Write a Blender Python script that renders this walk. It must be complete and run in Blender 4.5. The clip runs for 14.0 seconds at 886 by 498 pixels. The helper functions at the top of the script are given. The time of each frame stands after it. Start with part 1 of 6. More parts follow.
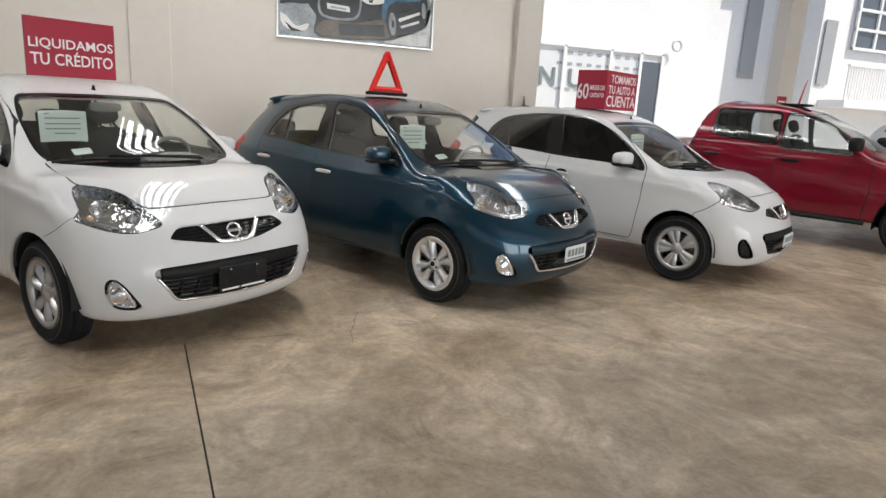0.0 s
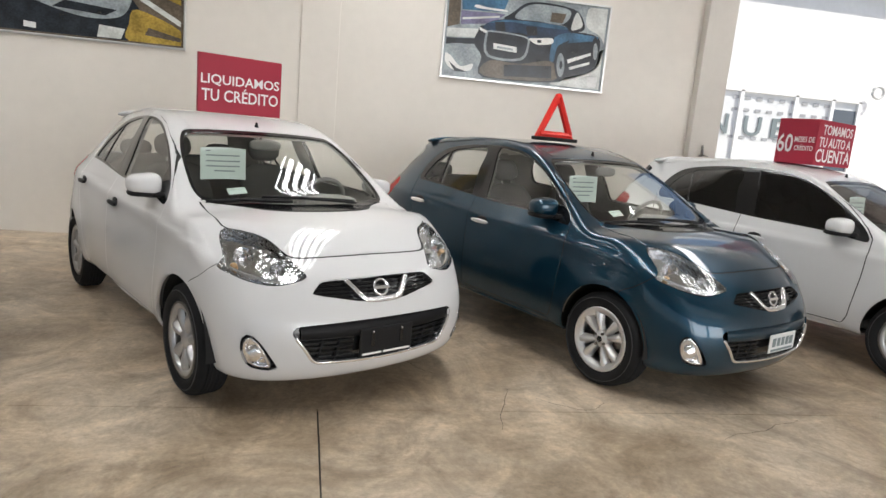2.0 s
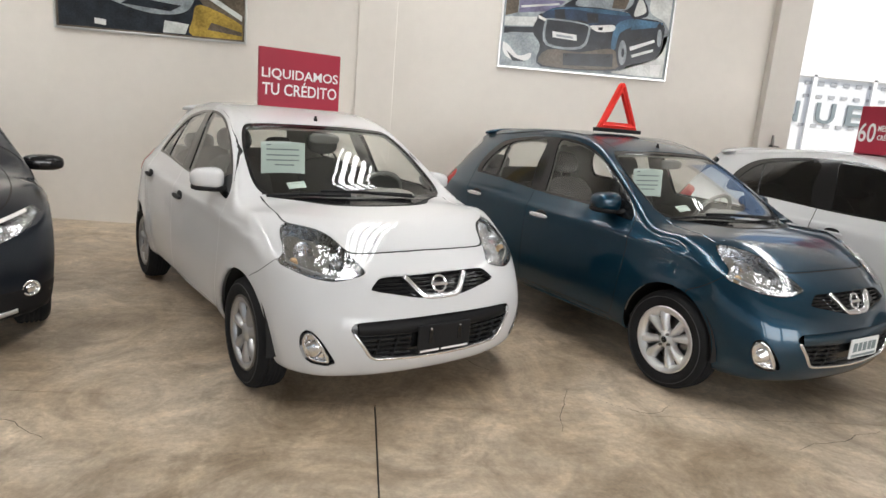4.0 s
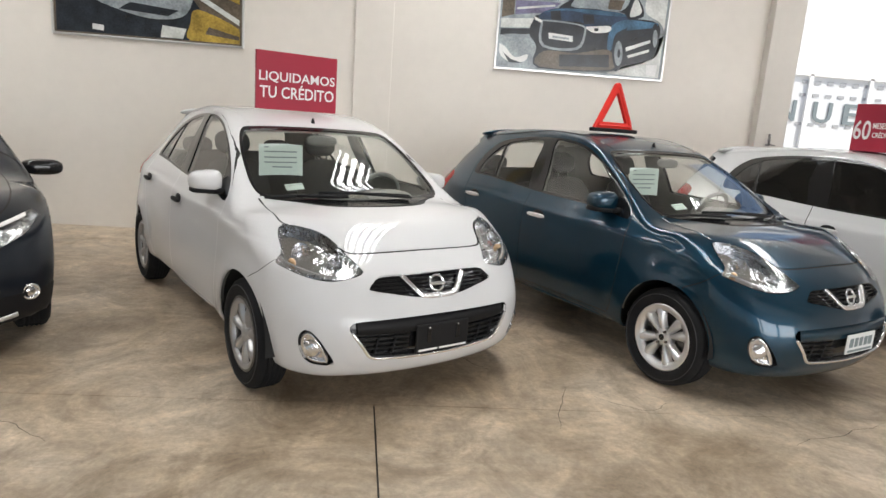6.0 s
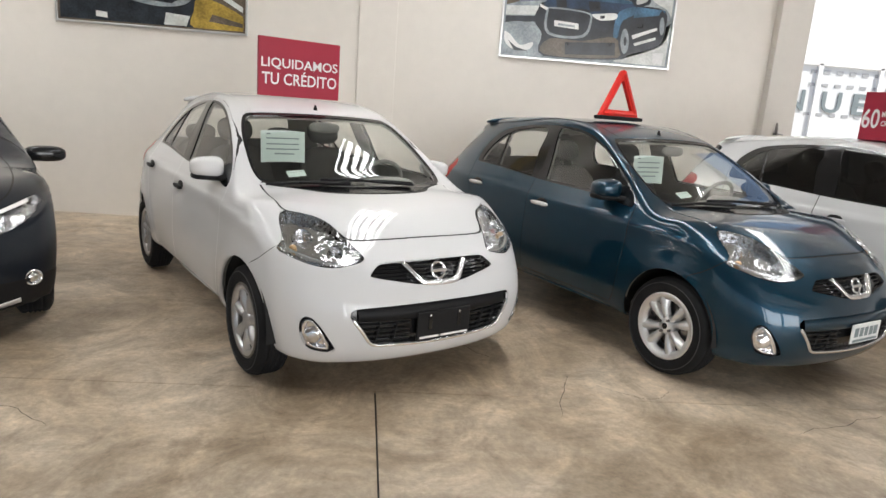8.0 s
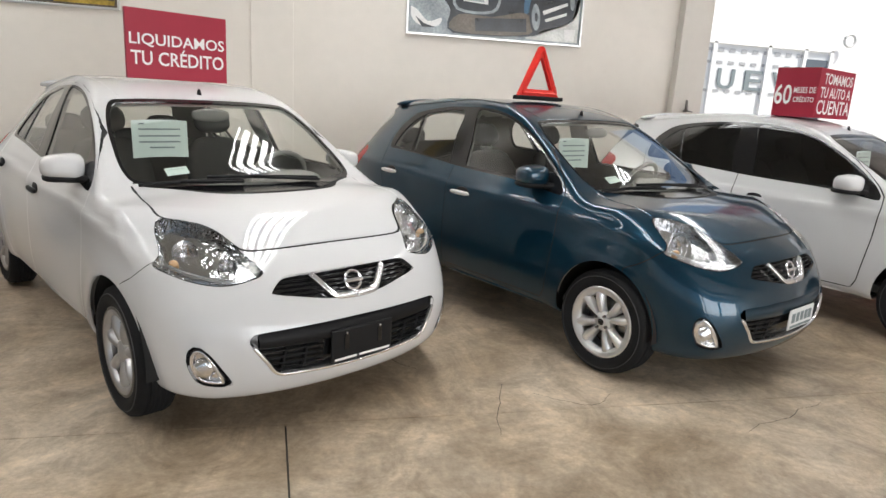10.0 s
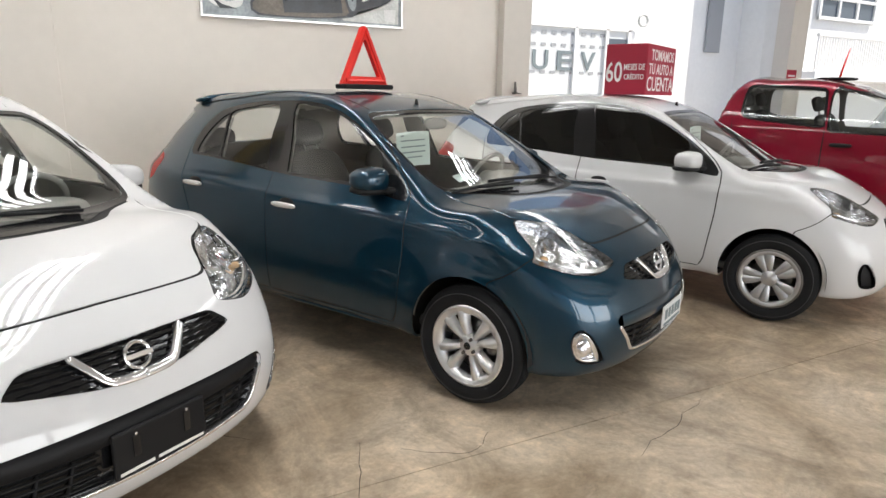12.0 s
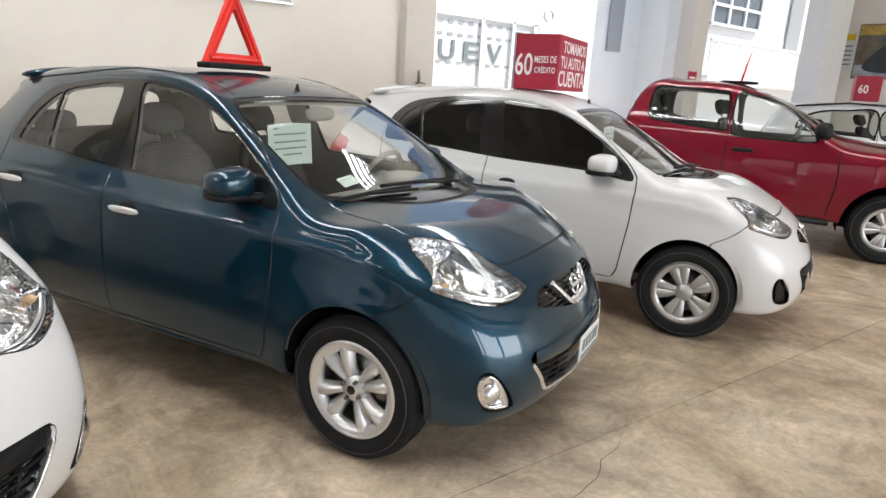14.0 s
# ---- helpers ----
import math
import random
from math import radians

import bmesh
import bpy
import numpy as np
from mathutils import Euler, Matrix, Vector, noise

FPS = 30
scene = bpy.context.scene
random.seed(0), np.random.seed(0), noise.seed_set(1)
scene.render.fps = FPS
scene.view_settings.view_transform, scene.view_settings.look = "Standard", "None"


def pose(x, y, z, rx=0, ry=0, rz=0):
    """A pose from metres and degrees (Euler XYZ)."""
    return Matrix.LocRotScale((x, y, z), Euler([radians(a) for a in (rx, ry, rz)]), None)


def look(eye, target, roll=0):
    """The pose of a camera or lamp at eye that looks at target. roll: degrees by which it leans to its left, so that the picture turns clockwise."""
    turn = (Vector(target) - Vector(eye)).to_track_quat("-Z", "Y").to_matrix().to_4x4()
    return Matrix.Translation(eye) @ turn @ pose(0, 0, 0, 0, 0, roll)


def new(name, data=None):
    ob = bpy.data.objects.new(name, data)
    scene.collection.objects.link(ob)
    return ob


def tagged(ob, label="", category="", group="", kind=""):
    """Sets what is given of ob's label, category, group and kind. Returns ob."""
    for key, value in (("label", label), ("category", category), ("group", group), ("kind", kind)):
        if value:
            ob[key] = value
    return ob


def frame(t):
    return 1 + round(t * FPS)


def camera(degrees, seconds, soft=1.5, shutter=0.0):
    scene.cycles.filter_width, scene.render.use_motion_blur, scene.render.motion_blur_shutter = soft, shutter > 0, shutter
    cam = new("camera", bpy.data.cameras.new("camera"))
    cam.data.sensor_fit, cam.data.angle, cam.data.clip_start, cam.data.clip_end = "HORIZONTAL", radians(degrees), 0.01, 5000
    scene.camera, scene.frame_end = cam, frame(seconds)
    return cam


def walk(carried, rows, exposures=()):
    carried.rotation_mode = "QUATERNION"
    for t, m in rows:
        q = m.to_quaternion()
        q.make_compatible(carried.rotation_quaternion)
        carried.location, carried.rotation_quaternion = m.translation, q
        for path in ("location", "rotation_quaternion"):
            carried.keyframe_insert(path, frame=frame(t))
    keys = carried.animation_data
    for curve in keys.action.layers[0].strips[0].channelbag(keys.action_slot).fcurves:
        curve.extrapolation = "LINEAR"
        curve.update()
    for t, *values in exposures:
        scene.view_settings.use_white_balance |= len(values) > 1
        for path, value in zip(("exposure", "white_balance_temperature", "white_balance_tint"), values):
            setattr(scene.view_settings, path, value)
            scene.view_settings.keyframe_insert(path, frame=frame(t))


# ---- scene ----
import functools

# ---- camera and walk ----
cam = camera(69.9, 14.0)
PATH = [
    (0, (0.000, -0.000, 1.426), (1.148, 2.690, 0.759), 3.31),
    (0.5, (-0.031, 0.195, 1.447), (1.175, 2.887, 0.900), 4.60),
    (1, (-0.064, 0.346, 1.445), (0.954, 3.109, 0.871), 4.61),
    (1.5, (-0.019, 0.479, 1.455), (0.758, 3.337, 0.976), 4.03),
    (2, (0.033, 0.603, 1.450), (0.549, 3.510, 0.918), 5.08),
    (2.5, (0.017, 0.649, 1.449), (0.445, 3.556, 0.845), 4.56),
    (3, (0.007, 0.665, 1.448), (0.344, 3.581, 0.828), 5.40),
    (3.5, (0.008, 0.668, 1.455), (0.317, 3.596, 0.879), 4.76),
    (3.7, (0.005, 0.677, 1.468), (0.283, 3.603, 0.868), 4.82),
    (6, (0.017, 0.652, 1.455), (0.291, 3.581, 0.869), 4.17),
    (6.5, (0.012, 0.649, 1.453), (0.249, 3.582, 0.871), 4.17),
    (7, (0.013, 0.643, 1.455), (0.252, 3.580, 0.891), 4.13),
    (7.5, (0.044, 0.637, 1.453), (0.362, 3.568, 0.897), 3.47),
    (8, (0.040, 0.663, 1.435), (0.290, 3.585, 0.804), 4.28),
    (8.5, (0.008, 0.769, 1.435), (0.518, 3.650, 0.772), 5.54),
    (8.7, (-0.017, 0.822, 1.446), (0.550, 3.697, 0.804), 4.19),
    (10.8, (0.128, 1.364, 1.439), (0.913, 4.173, 0.734), 3.54),
    (11, (0.137, 1.453, 1.442), (1.088, 4.225, 0.800), 4.39),
    (11.5, (0.183, 1.604, 1.452), (1.537, 4.180, 0.724), 1.42),
    (12, (0.269, 1.733, 1.455), (1.635, 4.306, 0.740), 0.89),
    (12.5, (0.410, 1.819, 1.462), (1.756, 4.404, 0.754), 1.47),
    (13, (0.498, 1.934, 1.456), (1.951, 4.435, 0.660), 2.56),
    (13.5, (0.558, 2.102, 1.470), (2.206, 4.509, 0.772), 3.97),
    (14, (0.620, 2.176, 1.452), (2.357, 4.506, 0.706), 3.37),
]
walk(cam, [(t, look(eye, target, roll)) for t, eye, target, roll in PATH],
     [(0.0, 0.0), (1.5, 0.12), (3.0, 0.20), (8.5, 0.24), (11.0, 0.24), (12.5, 0.30), (14.0, 0.46)])

# ---- daylight ----
world = bpy.data.worlds.new("sky")
scene.world = world
world.use_nodes = True
_n = world.node_tree.nodes
_sky = _n.new("ShaderNodeTexSky")
_sky.sky_type = "NISHITA"
_sky.sun_disc = False
SUN_ELEVATION, SUN_AZIMUTH = radians(52), radians(125)
_sky.sun_elevation = SUN_ELEVATION
_sky.sun_rotation = SUN_AZIMUTH
_sky.air_density, _sky.dust_density = 1.0, 2.0
_n["Background"].inputs["Strength"].default_value = 0.15
world.node_tree.links.new(_sky.outputs["Color"], _n["Background"].inputs["Color"])
sun_data = bpy.data.lights.new("sun", "SUN")
sun_data.energy, sun_data.angle, sun_data.color = 5.0, radians(0.5), (1.0, 0.95, 0.88)
sun = new("sun", sun_data)
_d = Vector((math.sin(SUN_AZIMUTH) * math.cos(SUN_ELEVATION), math.cos(SUN_AZIMUTH) * math.cos(SUN_ELEVATION), math.sin(SUN_ELEVATION)))
sun.matrix_world = look(_d * 60, (0, 0, 0))


def area(name, place, target, sx, sy, watts, color):
    d = bpy.data.lights.new(name, "AREA")
    d.shape, d.size, d.size_y, d.energy, d.color = "RECTANGLE", sx, sy, watts, color
    ob = new(name, d)
    ob.matrix_world = look(place, target)
    return ob


# daylight through the skylight strips, and the open front
for _x in (-20.0, -14.7, -9.4, -4.1, 1.2, 6.5):
    area("skylight_daylight", (_x - 0.22, 4.55, 5.30), (_x - 0.22, 4.551, 0), 0.76, 7.0, 235, (0.985, 0.99, 1.0))
area("front_daylight", (8.0, -9.3, 2.1), (8.0, 0, 1.6), 12, 4.1, 830, (0.985, 0.99, 1.0))

# ---- materials ----
def material(name, color, rough=0.5, metal=0.0, coat=0.0, coat_rough=0.03, emit=None, bump=None, vary=None, spec=0.5):
    """A surface: base colour, gloss, an optional two-scale variation (scale, amount) and fine relief (scale, depth)."""
    m = bpy.data.materials.new(name)
    m.use_nodes = True
    nt = m.node_tree
    b = nt.nodes["Principled BSDF"]
    b.inputs["Base Color"].default_value = (*color, 1)
    b.inputs["Roughness"].default_value = rough
    b.inputs["Metallic"].default_value = metal
    b.inputs["Coat Weight"].default_value = coat
    b.inputs["Coat Roughness"].default_value = coat_rough
    b.inputs["Specular IOR Level"].default_value = spec
    if emit:
        b.inputs["Emission Color"].default_value = (*emit[0], 1)
        b.inputs["Emission Strength"].default_value = emit[1]
    if vary or bump:
        tc = nt.nodes.new("ShaderNodeTexCoord")
    if vary:
        mix = None
        last = None
        for k, (sc, amt) in enumerate(vary):
            nz = nt.nodes.new("ShaderNodeTexNoise")
            nz.inputs["Scale"].default_value = sc
            nz.inputs["Detail"].default_value = 6
            nt.links.new(tc.outputs["Object"], nz.inputs["Vector"])
            mr = nt.nodes.new("ShaderNodeMapRange")
            mr.inputs["From Min"].default_value, mr.inputs["From Max"].default_value = 0.3, 0.7
            mr.inputs["To Min"].default_value, mr.inputs["To Max"].default_value = 1 - amt, 1 + amt
            nt.links.new(nz.outputs["Fac"], mr.inputs["Value"])
            mix = nt.nodes.new("ShaderNodeMix")
            mix.data_type, mix.blend_type = "RGBA", "MULTIPLY"
            mix.inputs["Factor"].default_value = 1
            if last is None:
                mix.inputs[6].default_value = (*color, 1)
            else:
                nt.links.new(last, mix.inputs[6])
            nt.links.new(mr.outputs["Result"], mix.inputs[7])
            last = mix.outputs[2]
        nt.links.new(last, b.inputs["Base Color"])
    if bump:
        nz = nt.nodes.new("ShaderNodeTexNoise")
        nz.inputs["Scale"].default_value = bump[0]
        nz.inputs["Detail"].default_value = 4
        nt.links.new(tc.outputs["Object"], nz.inputs["Vector"])
        bp = nt.nodes.new("ShaderNodeBump")
        bp.inputs["Strength"].default_value = 1.0
        bp.inputs["Distance"].default_value = bump[1]
        nt.links.new(nz.outputs["Fac"], bp.inputs["Height"])
        nt.links.new(bp.outputs["Normal"], b.inputs["Normal"])
    return m


def glass_material(name, tint, gloss=1.0, ior=1.5):
    """Thin sheet glass: tinted see-through with a clear surface reflection."""
    m = bpy.data.materials.new(name)
    m.use_nodes = True
    nt = m.node_tree
    nt.nodes.remove(nt.nodes["Principled BSDF"])
    tr = nt.nodes.new("ShaderNodeBsdfTransparent")
    tr.inputs["Color"].default_value = (*tint, 1)
    gl = nt.nodes.new("ShaderNodeBsdfGlossy")
    gl.inputs["Roughness"].default_value = 0.01
    lw = nt.nodes.new("ShaderNodeLayerWeight")
    lw.inputs["Blend"].default_value = 0.5
    pw = nt.nodes.new("ShaderNodeMath")
    pw.operation = "POWER"
    pw.inputs[1].default_value = 4.0
    nt.links.new(lw.outputs["Facing"], pw.inputs[0])
    fr = nt.nodes.new("ShaderNodeMath")
    fr.operation = "MULTIPLY_ADD"
    fr.inputs[1].default_value, fr.inputs[2].default_value = 0.92 * gloss, 0.06 * gloss
    nt.links.new(pw.outputs["Value"], fr.inputs[0])
    mx = nt.nodes.new("ShaderNodeMixShader")
    nt.links.new(fr.outputs["Value"], mx.inputs["Fac"])
    nt.links.new(tr.outputs["BSDF"], mx.inputs[1])
    nt.links.new(gl.outputs["BSDF"], mx.inputs[2])
    nt.links.new(mx.outputs["Shader"], nt.nodes["Material Output"].inputs["Surface"])
    return m


M_WALL = material("wall_paint", (0.79, 0.745, 0.685), 0.75, vary=[(0.6, 0.03), (9, 0.015)], bump=(120, 0.0006))
M_PILLAR = material("pillar_paint", (0.66, 0.625, 0.575), 0.7, vary=[(0.8, 0.03), (12, 0.015)], bump=(120, 0.0006))
M_CEILING = material("ceiling_sheet", (0.52, 0.52, 0.50), 0.5, vary=[(1.5, 0.04)])
M_STEEL = material("roof_steel", (0.55, 0.55, 0.53), 0.45, vary=[(4, 0.05)])
M_WHITE = material("white_render", (0.86, 0.855, 0.84), 0.8, vary=[(0.5, 0.04), (8, 0.02)], bump=(60, 0.001))
M_ASPHALT = material("asphalt", (0.06, 0.06, 0.062), 0.9, vary=[(0.4, 0.15), (40, 0.2)], bump=(150, 0.003))
M_CONCRETE = material("pavement_concrete", (0.42, 0.40, 0.37), 0.85, vary=[(1, 0.1), (20, 0.06)], bump=(90, 0.002))


def floor_material():
    m = bpy.data.materials.new("polished_concrete")
    m.use_nodes = True
    nt = m.node_tree
    b = nt.nodes["Principled BSDF"]
    tc = nt.nodes.new("ShaderNodeTexCoord")

    def tex(scale, detail, rough=0.6, warp=0.0, stretch=None):
        nz = nt.nodes.new("ShaderNodeTexNoise")
        nz.inputs["Scale"].default_value, nz.inputs["Detail"].default_value = scale, detail
        nz.inputs["Roughness"].default_value, nz.inputs["Distortion"].default_value = rough, warp
        if stretch:
            mp = nt.nodes.new("ShaderNodeMapping")
            mp.inputs["Scale"].default_value = stretch
            mp.inputs["Rotation"].default_value = (0, 0, 0.5)
            nt.links.new(tc.outputs["Object"], mp.inputs["Vector"])
            nt.links.new(mp.outputs["Vector"], nz.inputs["Vector"])
        else:
            nt.links.new(tc.outputs["Object"], nz.inputs["Vector"])
        return nz.outputs["Fac"]

    def ramp(src, stops):
        r = nt.nodes.new("ShaderNodeValToRGB")
        while len(r.color_ramp.elements) < len(stops):
            r.color_ramp.elements.new(0.5)
        for e, (p, c) in zip(r.color_ramp.elements, stops):
            e.position, e.color = p, (*c, 1)
        nt.links.new(src, r.inputs["Fac"])
        return r.outputs["Color"]

    def mix(kind, fac, a, c):
        x = nt.nodes.new("ShaderNodeMix")
        x.data_type, x.blend_type = "RGBA", kind
        if isinstance(fac, float):
            x.inputs["Factor"].default_value = fac
        else:
            nt.links.new(fac, x.inputs["Factor"])
        nt.links.new(a, x.inputs[6])
        nt.links.new(c, x.inputs[7])
        return x.outputs[2]

    base = ramp(tex(0.8, 9, 0.66, 1.4), [(0.30, (0.228, 0.176, 0.122)), (0.46, (0.325, 0.262, 0.192)), (0.57, (0.388, 0.324, 0.250)), (0.74, (0.50, 0.434, 0.352))])
    swirl = ramp(tex(1.9, 10, 0.72, 2.6, (1.0, 0.8, 1.0)), [(0.36, (0.66, 0.63, 0.60)), (0.50, (1.0, 1.0, 1.0)), (0.64, (1.34, 1.33, 1.32))])
    col = mix("MULTIPLY", 0.8, base, swirl)
    worn = ramp(tex(0.75, 7, 0.58, 3.2, (1.0, 0.9, 1.0)), [(0.34, (0.80, 0.78, 0.76)), (0.47, (0.94, 0.94, 0.94)), (0.555, (1.02, 1.02, 1.02)), (0.60, (1.26, 1.27, 1.29)), (0.68, (1.38, 1.40, 1.43))])
    col = mix("MULTIPLY", 0.65, col, worn)
    streak = ramp(tex(4.0, 7, 0.68, 1.8, (0.7, 1.0, 1.0)), [(0.40, (0.84, 0.83, 0.82)), (0.55, (1.04, 1.04, 1.04)), (0.68, (1.25, 1.24, 1.23))])
    col = mix("MULTIPLY", 0.4, col, streak)
    fine = ramp(tex(38, 6, 0.7), [(0.3, (0.82, 0.82, 0.82)), (0.7, (1.15, 1.15, 1.15))])
    col = mix("MULTIPLY", 1.0, col, fine)
    pit = ramp(tex(11, 5, 0.75, 0.6), [(0.60, (1, 1, 1)), (0.70, (0.72, 0.70, 0.67))])
    col = mix("MULTIPLY", 0.8, col, pit)
    # light falloff put into the colour: aisle darker, floor lighter under the cars
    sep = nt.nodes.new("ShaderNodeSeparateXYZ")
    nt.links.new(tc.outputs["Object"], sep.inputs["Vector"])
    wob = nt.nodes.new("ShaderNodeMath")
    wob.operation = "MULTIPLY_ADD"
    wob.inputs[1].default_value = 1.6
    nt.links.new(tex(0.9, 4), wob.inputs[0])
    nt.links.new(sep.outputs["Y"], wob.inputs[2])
    painted_light = nt.nodes.new("ShaderNodeMapRange")
    painted_light.interpolation_type = "SMOOTHSTEP"
    painted_light.inputs["From Min"].default_value, painted_light.inputs["From Max"].default_value = 2.9, 4.5
    nt.links.new(wob.outputs["Value"], painted_light.inputs["Value"])
    col = mix("MULTIPLY", 1.0, col, ramp(painted_light.outputs["Result"], [(0.0, (0.89, 0.88, 0.87)), (1.0, (1.26, 1.23, 1.18))]))
    nt.links.new(col, b.inputs["Base Color"])
    rr = nt.nodes.new("ShaderNodeMapRange")
    nt.links.new(tex(1.3, 6, 0.6, 1.0), rr.inputs["Value"])
    rr.inputs["From Min"].default_value, rr.inputs["From Max"].default_value = 0.3, 0.7
    rr.inputs["To Min"].default_value, rr.inputs["To Max"].default_value = 0.28, 0.52
    nt.links.new(rr.outputs["Result"], b.inputs["Roughness"])
    b.inputs["Specular IOR Level"].default_value = 0.45
    bp = nt.nodes.new("ShaderNodeBump")
    bp.inputs["Distance"].default_value = 0.0015
    bp.inputs["Strength"].default_value = 0.6
    nt.links.new(tex(22, 6, 0.7), bp.inputs["Height"])
    nt.links.new(bp.outputs["Normal"], b.inputs["Normal"])
    return m


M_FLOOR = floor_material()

M_GROUT = material("joint_dirt", (0.05, 0.045, 0.04), 0.95, vary=[(8, 0.3)])

# ---- helpers for building ----
def mesh_of(name, bm, mat=None, smooth=False):
    me = bpy.data.meshes.new(name)
    bm.to_mesh(me)
    bm.free()
    if mat:
        me.materials.append(mat)
    if smooth:
        for p in me.polygons:
            p.use_smooth = True
    return me


def part(name, bm, mat, parent=None, label="", smooth=False):
    ob = new(name, mesh_of(name, bm, mat, smooth))
    if parent:
        ob.parent = parent
    if label:
        ob["label"] = label
    return ob


def add_box(bm, lo, hi, bevel=0.0, m=None):
    r = bmesh.ops.create_cube(bm, size=1)
    vs = r["verts"]
    for v in vs:
        v.co = Vector([(lo[i] + hi[i]) / 2 + v.co[i] * (hi[i] - lo[i]) for i in range(3)])
    if bevel:
        es = list({e for v in vs for e in v.link_edges})
        r = bmesh.ops.bevel(bm, geom=es, offset=bevel, segments=2, profile=0.5, affect="EDGES")
        vs = list({v for f in r["faces"] for v in f.verts} | {v for v in vs if v.is_valid})
    if m is not None:
        bmesh.ops.transform(bm, matrix=m, verts=[v for v in vs if v.is_valid])
    return bm


def box(lo, hi, bevel=0.0, m=None):
    return add_box(bmesh.new(), lo, hi, bevel, m)


def setting(name, bm, mat, label, category):
    return tagged(part(name, bm, mat), label, category, kind="structure")


# ---- the showroom ----
WALL_Y = 8.275
X0, X1, Y0, H = -26.0, 14.6, -9.0, 5.2
FLOOR_Z = -0.018
setting("floor_bed", box((X0 - 0.2, Y0 - 0.2, -0.25), (X1 + 0.2, WALL_Y + 0.25, FLOOR_Z - 0.012)), M_GROUT, "dark bed under the floor joints", "floor")
slabs = tagged(new("floor"), "stained polished concrete floor with joints and cracks", "floor", kind="structure")
JOINT_Y = 3.765


def slab(corners):
    """A floor slab with slightly softened edges, from its corners in plan."""
    bm = bmesh.new()
    lowv = [bm.verts.new((x, y, FLOOR_Z - 0.06)) for x, y in corners]
    top = [bm.verts.new((x, y, FLOOR_Z)) for x, y in corners]
    n = len(corners)
    bm.faces.new(lowv[::-1])
    bm.faces.new(top)
    for i in range(n):
        bm.faces.new((lowv[i], lowv[(i + 1) % n], top[(i + 1) % n], top[i]))
    return bm


_xa, _xb, _ya, _yb = X0 - 0.2, X1 + 0.2, Y0 - 0.2, WALL_Y + 0.25
_lean = 0.05 * (JOINT_Y - _ya)
for _c in ([(_xa, JOINT_Y + 0.002), (_xb, JOINT_Y + 0.002), (_xb, _yb), (_xa, _yb)],
           [(_xa, _ya), (0.0 + _lean, _ya), (0.0, JOINT_Y - 0.002), (_xa, JOINT_Y - 0.002)],
           [(0.0085 + _lean, _ya), (_xb, _ya), (_xb, JOINT_Y - 0.002), (0.0085, JOINT_Y - 0.002)]):
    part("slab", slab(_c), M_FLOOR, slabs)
# fine cracks that wander over the slabs
for _k, (_x, _y, _a, _len) in enumerate(((0.95, 3.55, 0.9, 0.55), (1.25, 3.95, -0.6, 0.5), (0.7, 4.3, 1.9, 0.4), (2.15, 3.45, 0.2, 0.7), (-1.4, 3.3, 2.6, 0.5))):
    _bm = bmesh.new()
    _row = []
    for _i in range(11):
        _w = 0.0011 * math.sin(math.pi * (_i + 0.5) / 11) + 0.0006
        _nx, _ny = -math.sin(_a), math.cos(_a)
        _row.append((_bm.verts.new((_x + _nx * _w, _y + _ny * _w, FLOOR_Z + 0.0008)), _bm.verts.new((_x - _nx * _w, _y - _ny * _w, FLOOR_Z + 0.0008))))
        _a += random.uniform(-0.5, 0.5)
        _x, _y = _x + math.cos(_a) * _len / 10, _y + math.sin(_a) * _len / 10
    for _p, _q in zip(_row[:-1], _row[1:]):
        _bm.faces.new((_p[0], _p[1], _q[1], _q[0]))
    part("crack", _bm, M_GROUT, slabs, "thin dark crack")
setting("wall_north", box((X0, WALL_Y, -0.2), (4.42, WALL_Y + 0.25, H)), M_WALL, "cream painted plaster wall behind the parked cars", "wall")
setting("wall_north_pier", box((4.42, WALL_Y - 0.12, -0.2), (4.80, WALL_Y + 0.25, H), 0.006), M_PILLAR, "beige painted end pier beside the wide opening", "pillar")
setting("pilaster", box((-0.45, WALL_Y - 0.035, 0), (-0.02, WALL_Y + 0.05, H), 0.004), M_WALL, "shallow cream plaster pilaster on the wall", "pilaster")
setting("pillar_opening", box((9.42, WALL_Y - 0.2, 0), (9.80, WALL_Y + 0.05, H), 0.006), M_PILLAR, "beige painted column standing in the opening", "pillar")
setting("pillar_outside", box((10.42, WALL_Y + 0.75, -0.02), (10.85, WALL_Y + 1.0, 4.4), 0.006), M_WHITE, "white painted column just outside the opening", "pillar")
setting("pillar_corner", box((13.64, WALL_Y - 0.2, 0), (14.45, WALL_Y + 0.25, H), 0.006), M_WHITE, "white painted column at the end of the opening", "pillar")
setting("lintel", box((4.80, WALL_Y - 0.02, 3.78), (X1, WALL_Y + 0.25, H)), M_WALL, "cream painted beam above the wide opening", "beam")
setting("wall_east", box((X1, Y0, -0.2), (X1 + 0.25, WALL_Y + 0.25, H)), M_WALL, "beige painted end wall with posters", "wall")
setting("wall_west", box((X0 - 0.25, Y0, -0.2), (X0, WALL_Y + 0.25, H)), M_WALL, "plain cream painted wall", "wall")
for k, x in enumerate((X0, -20.6, -14.8, -9.0, -3.2, 2.6, 8.4, X1 - 0.4)):
    setting("column_south", box((x, Y0, 0), (x + 0.4, Y0 + 0.4, H), 0.006), M_WHITE, "white painted column of the open front", "pillar")
setting("lintel_south", box((X0, Y0, 4.2), (X1, Y0 + 0.3, H)), M_WALL, "cream painted beam above the open front", "beam")


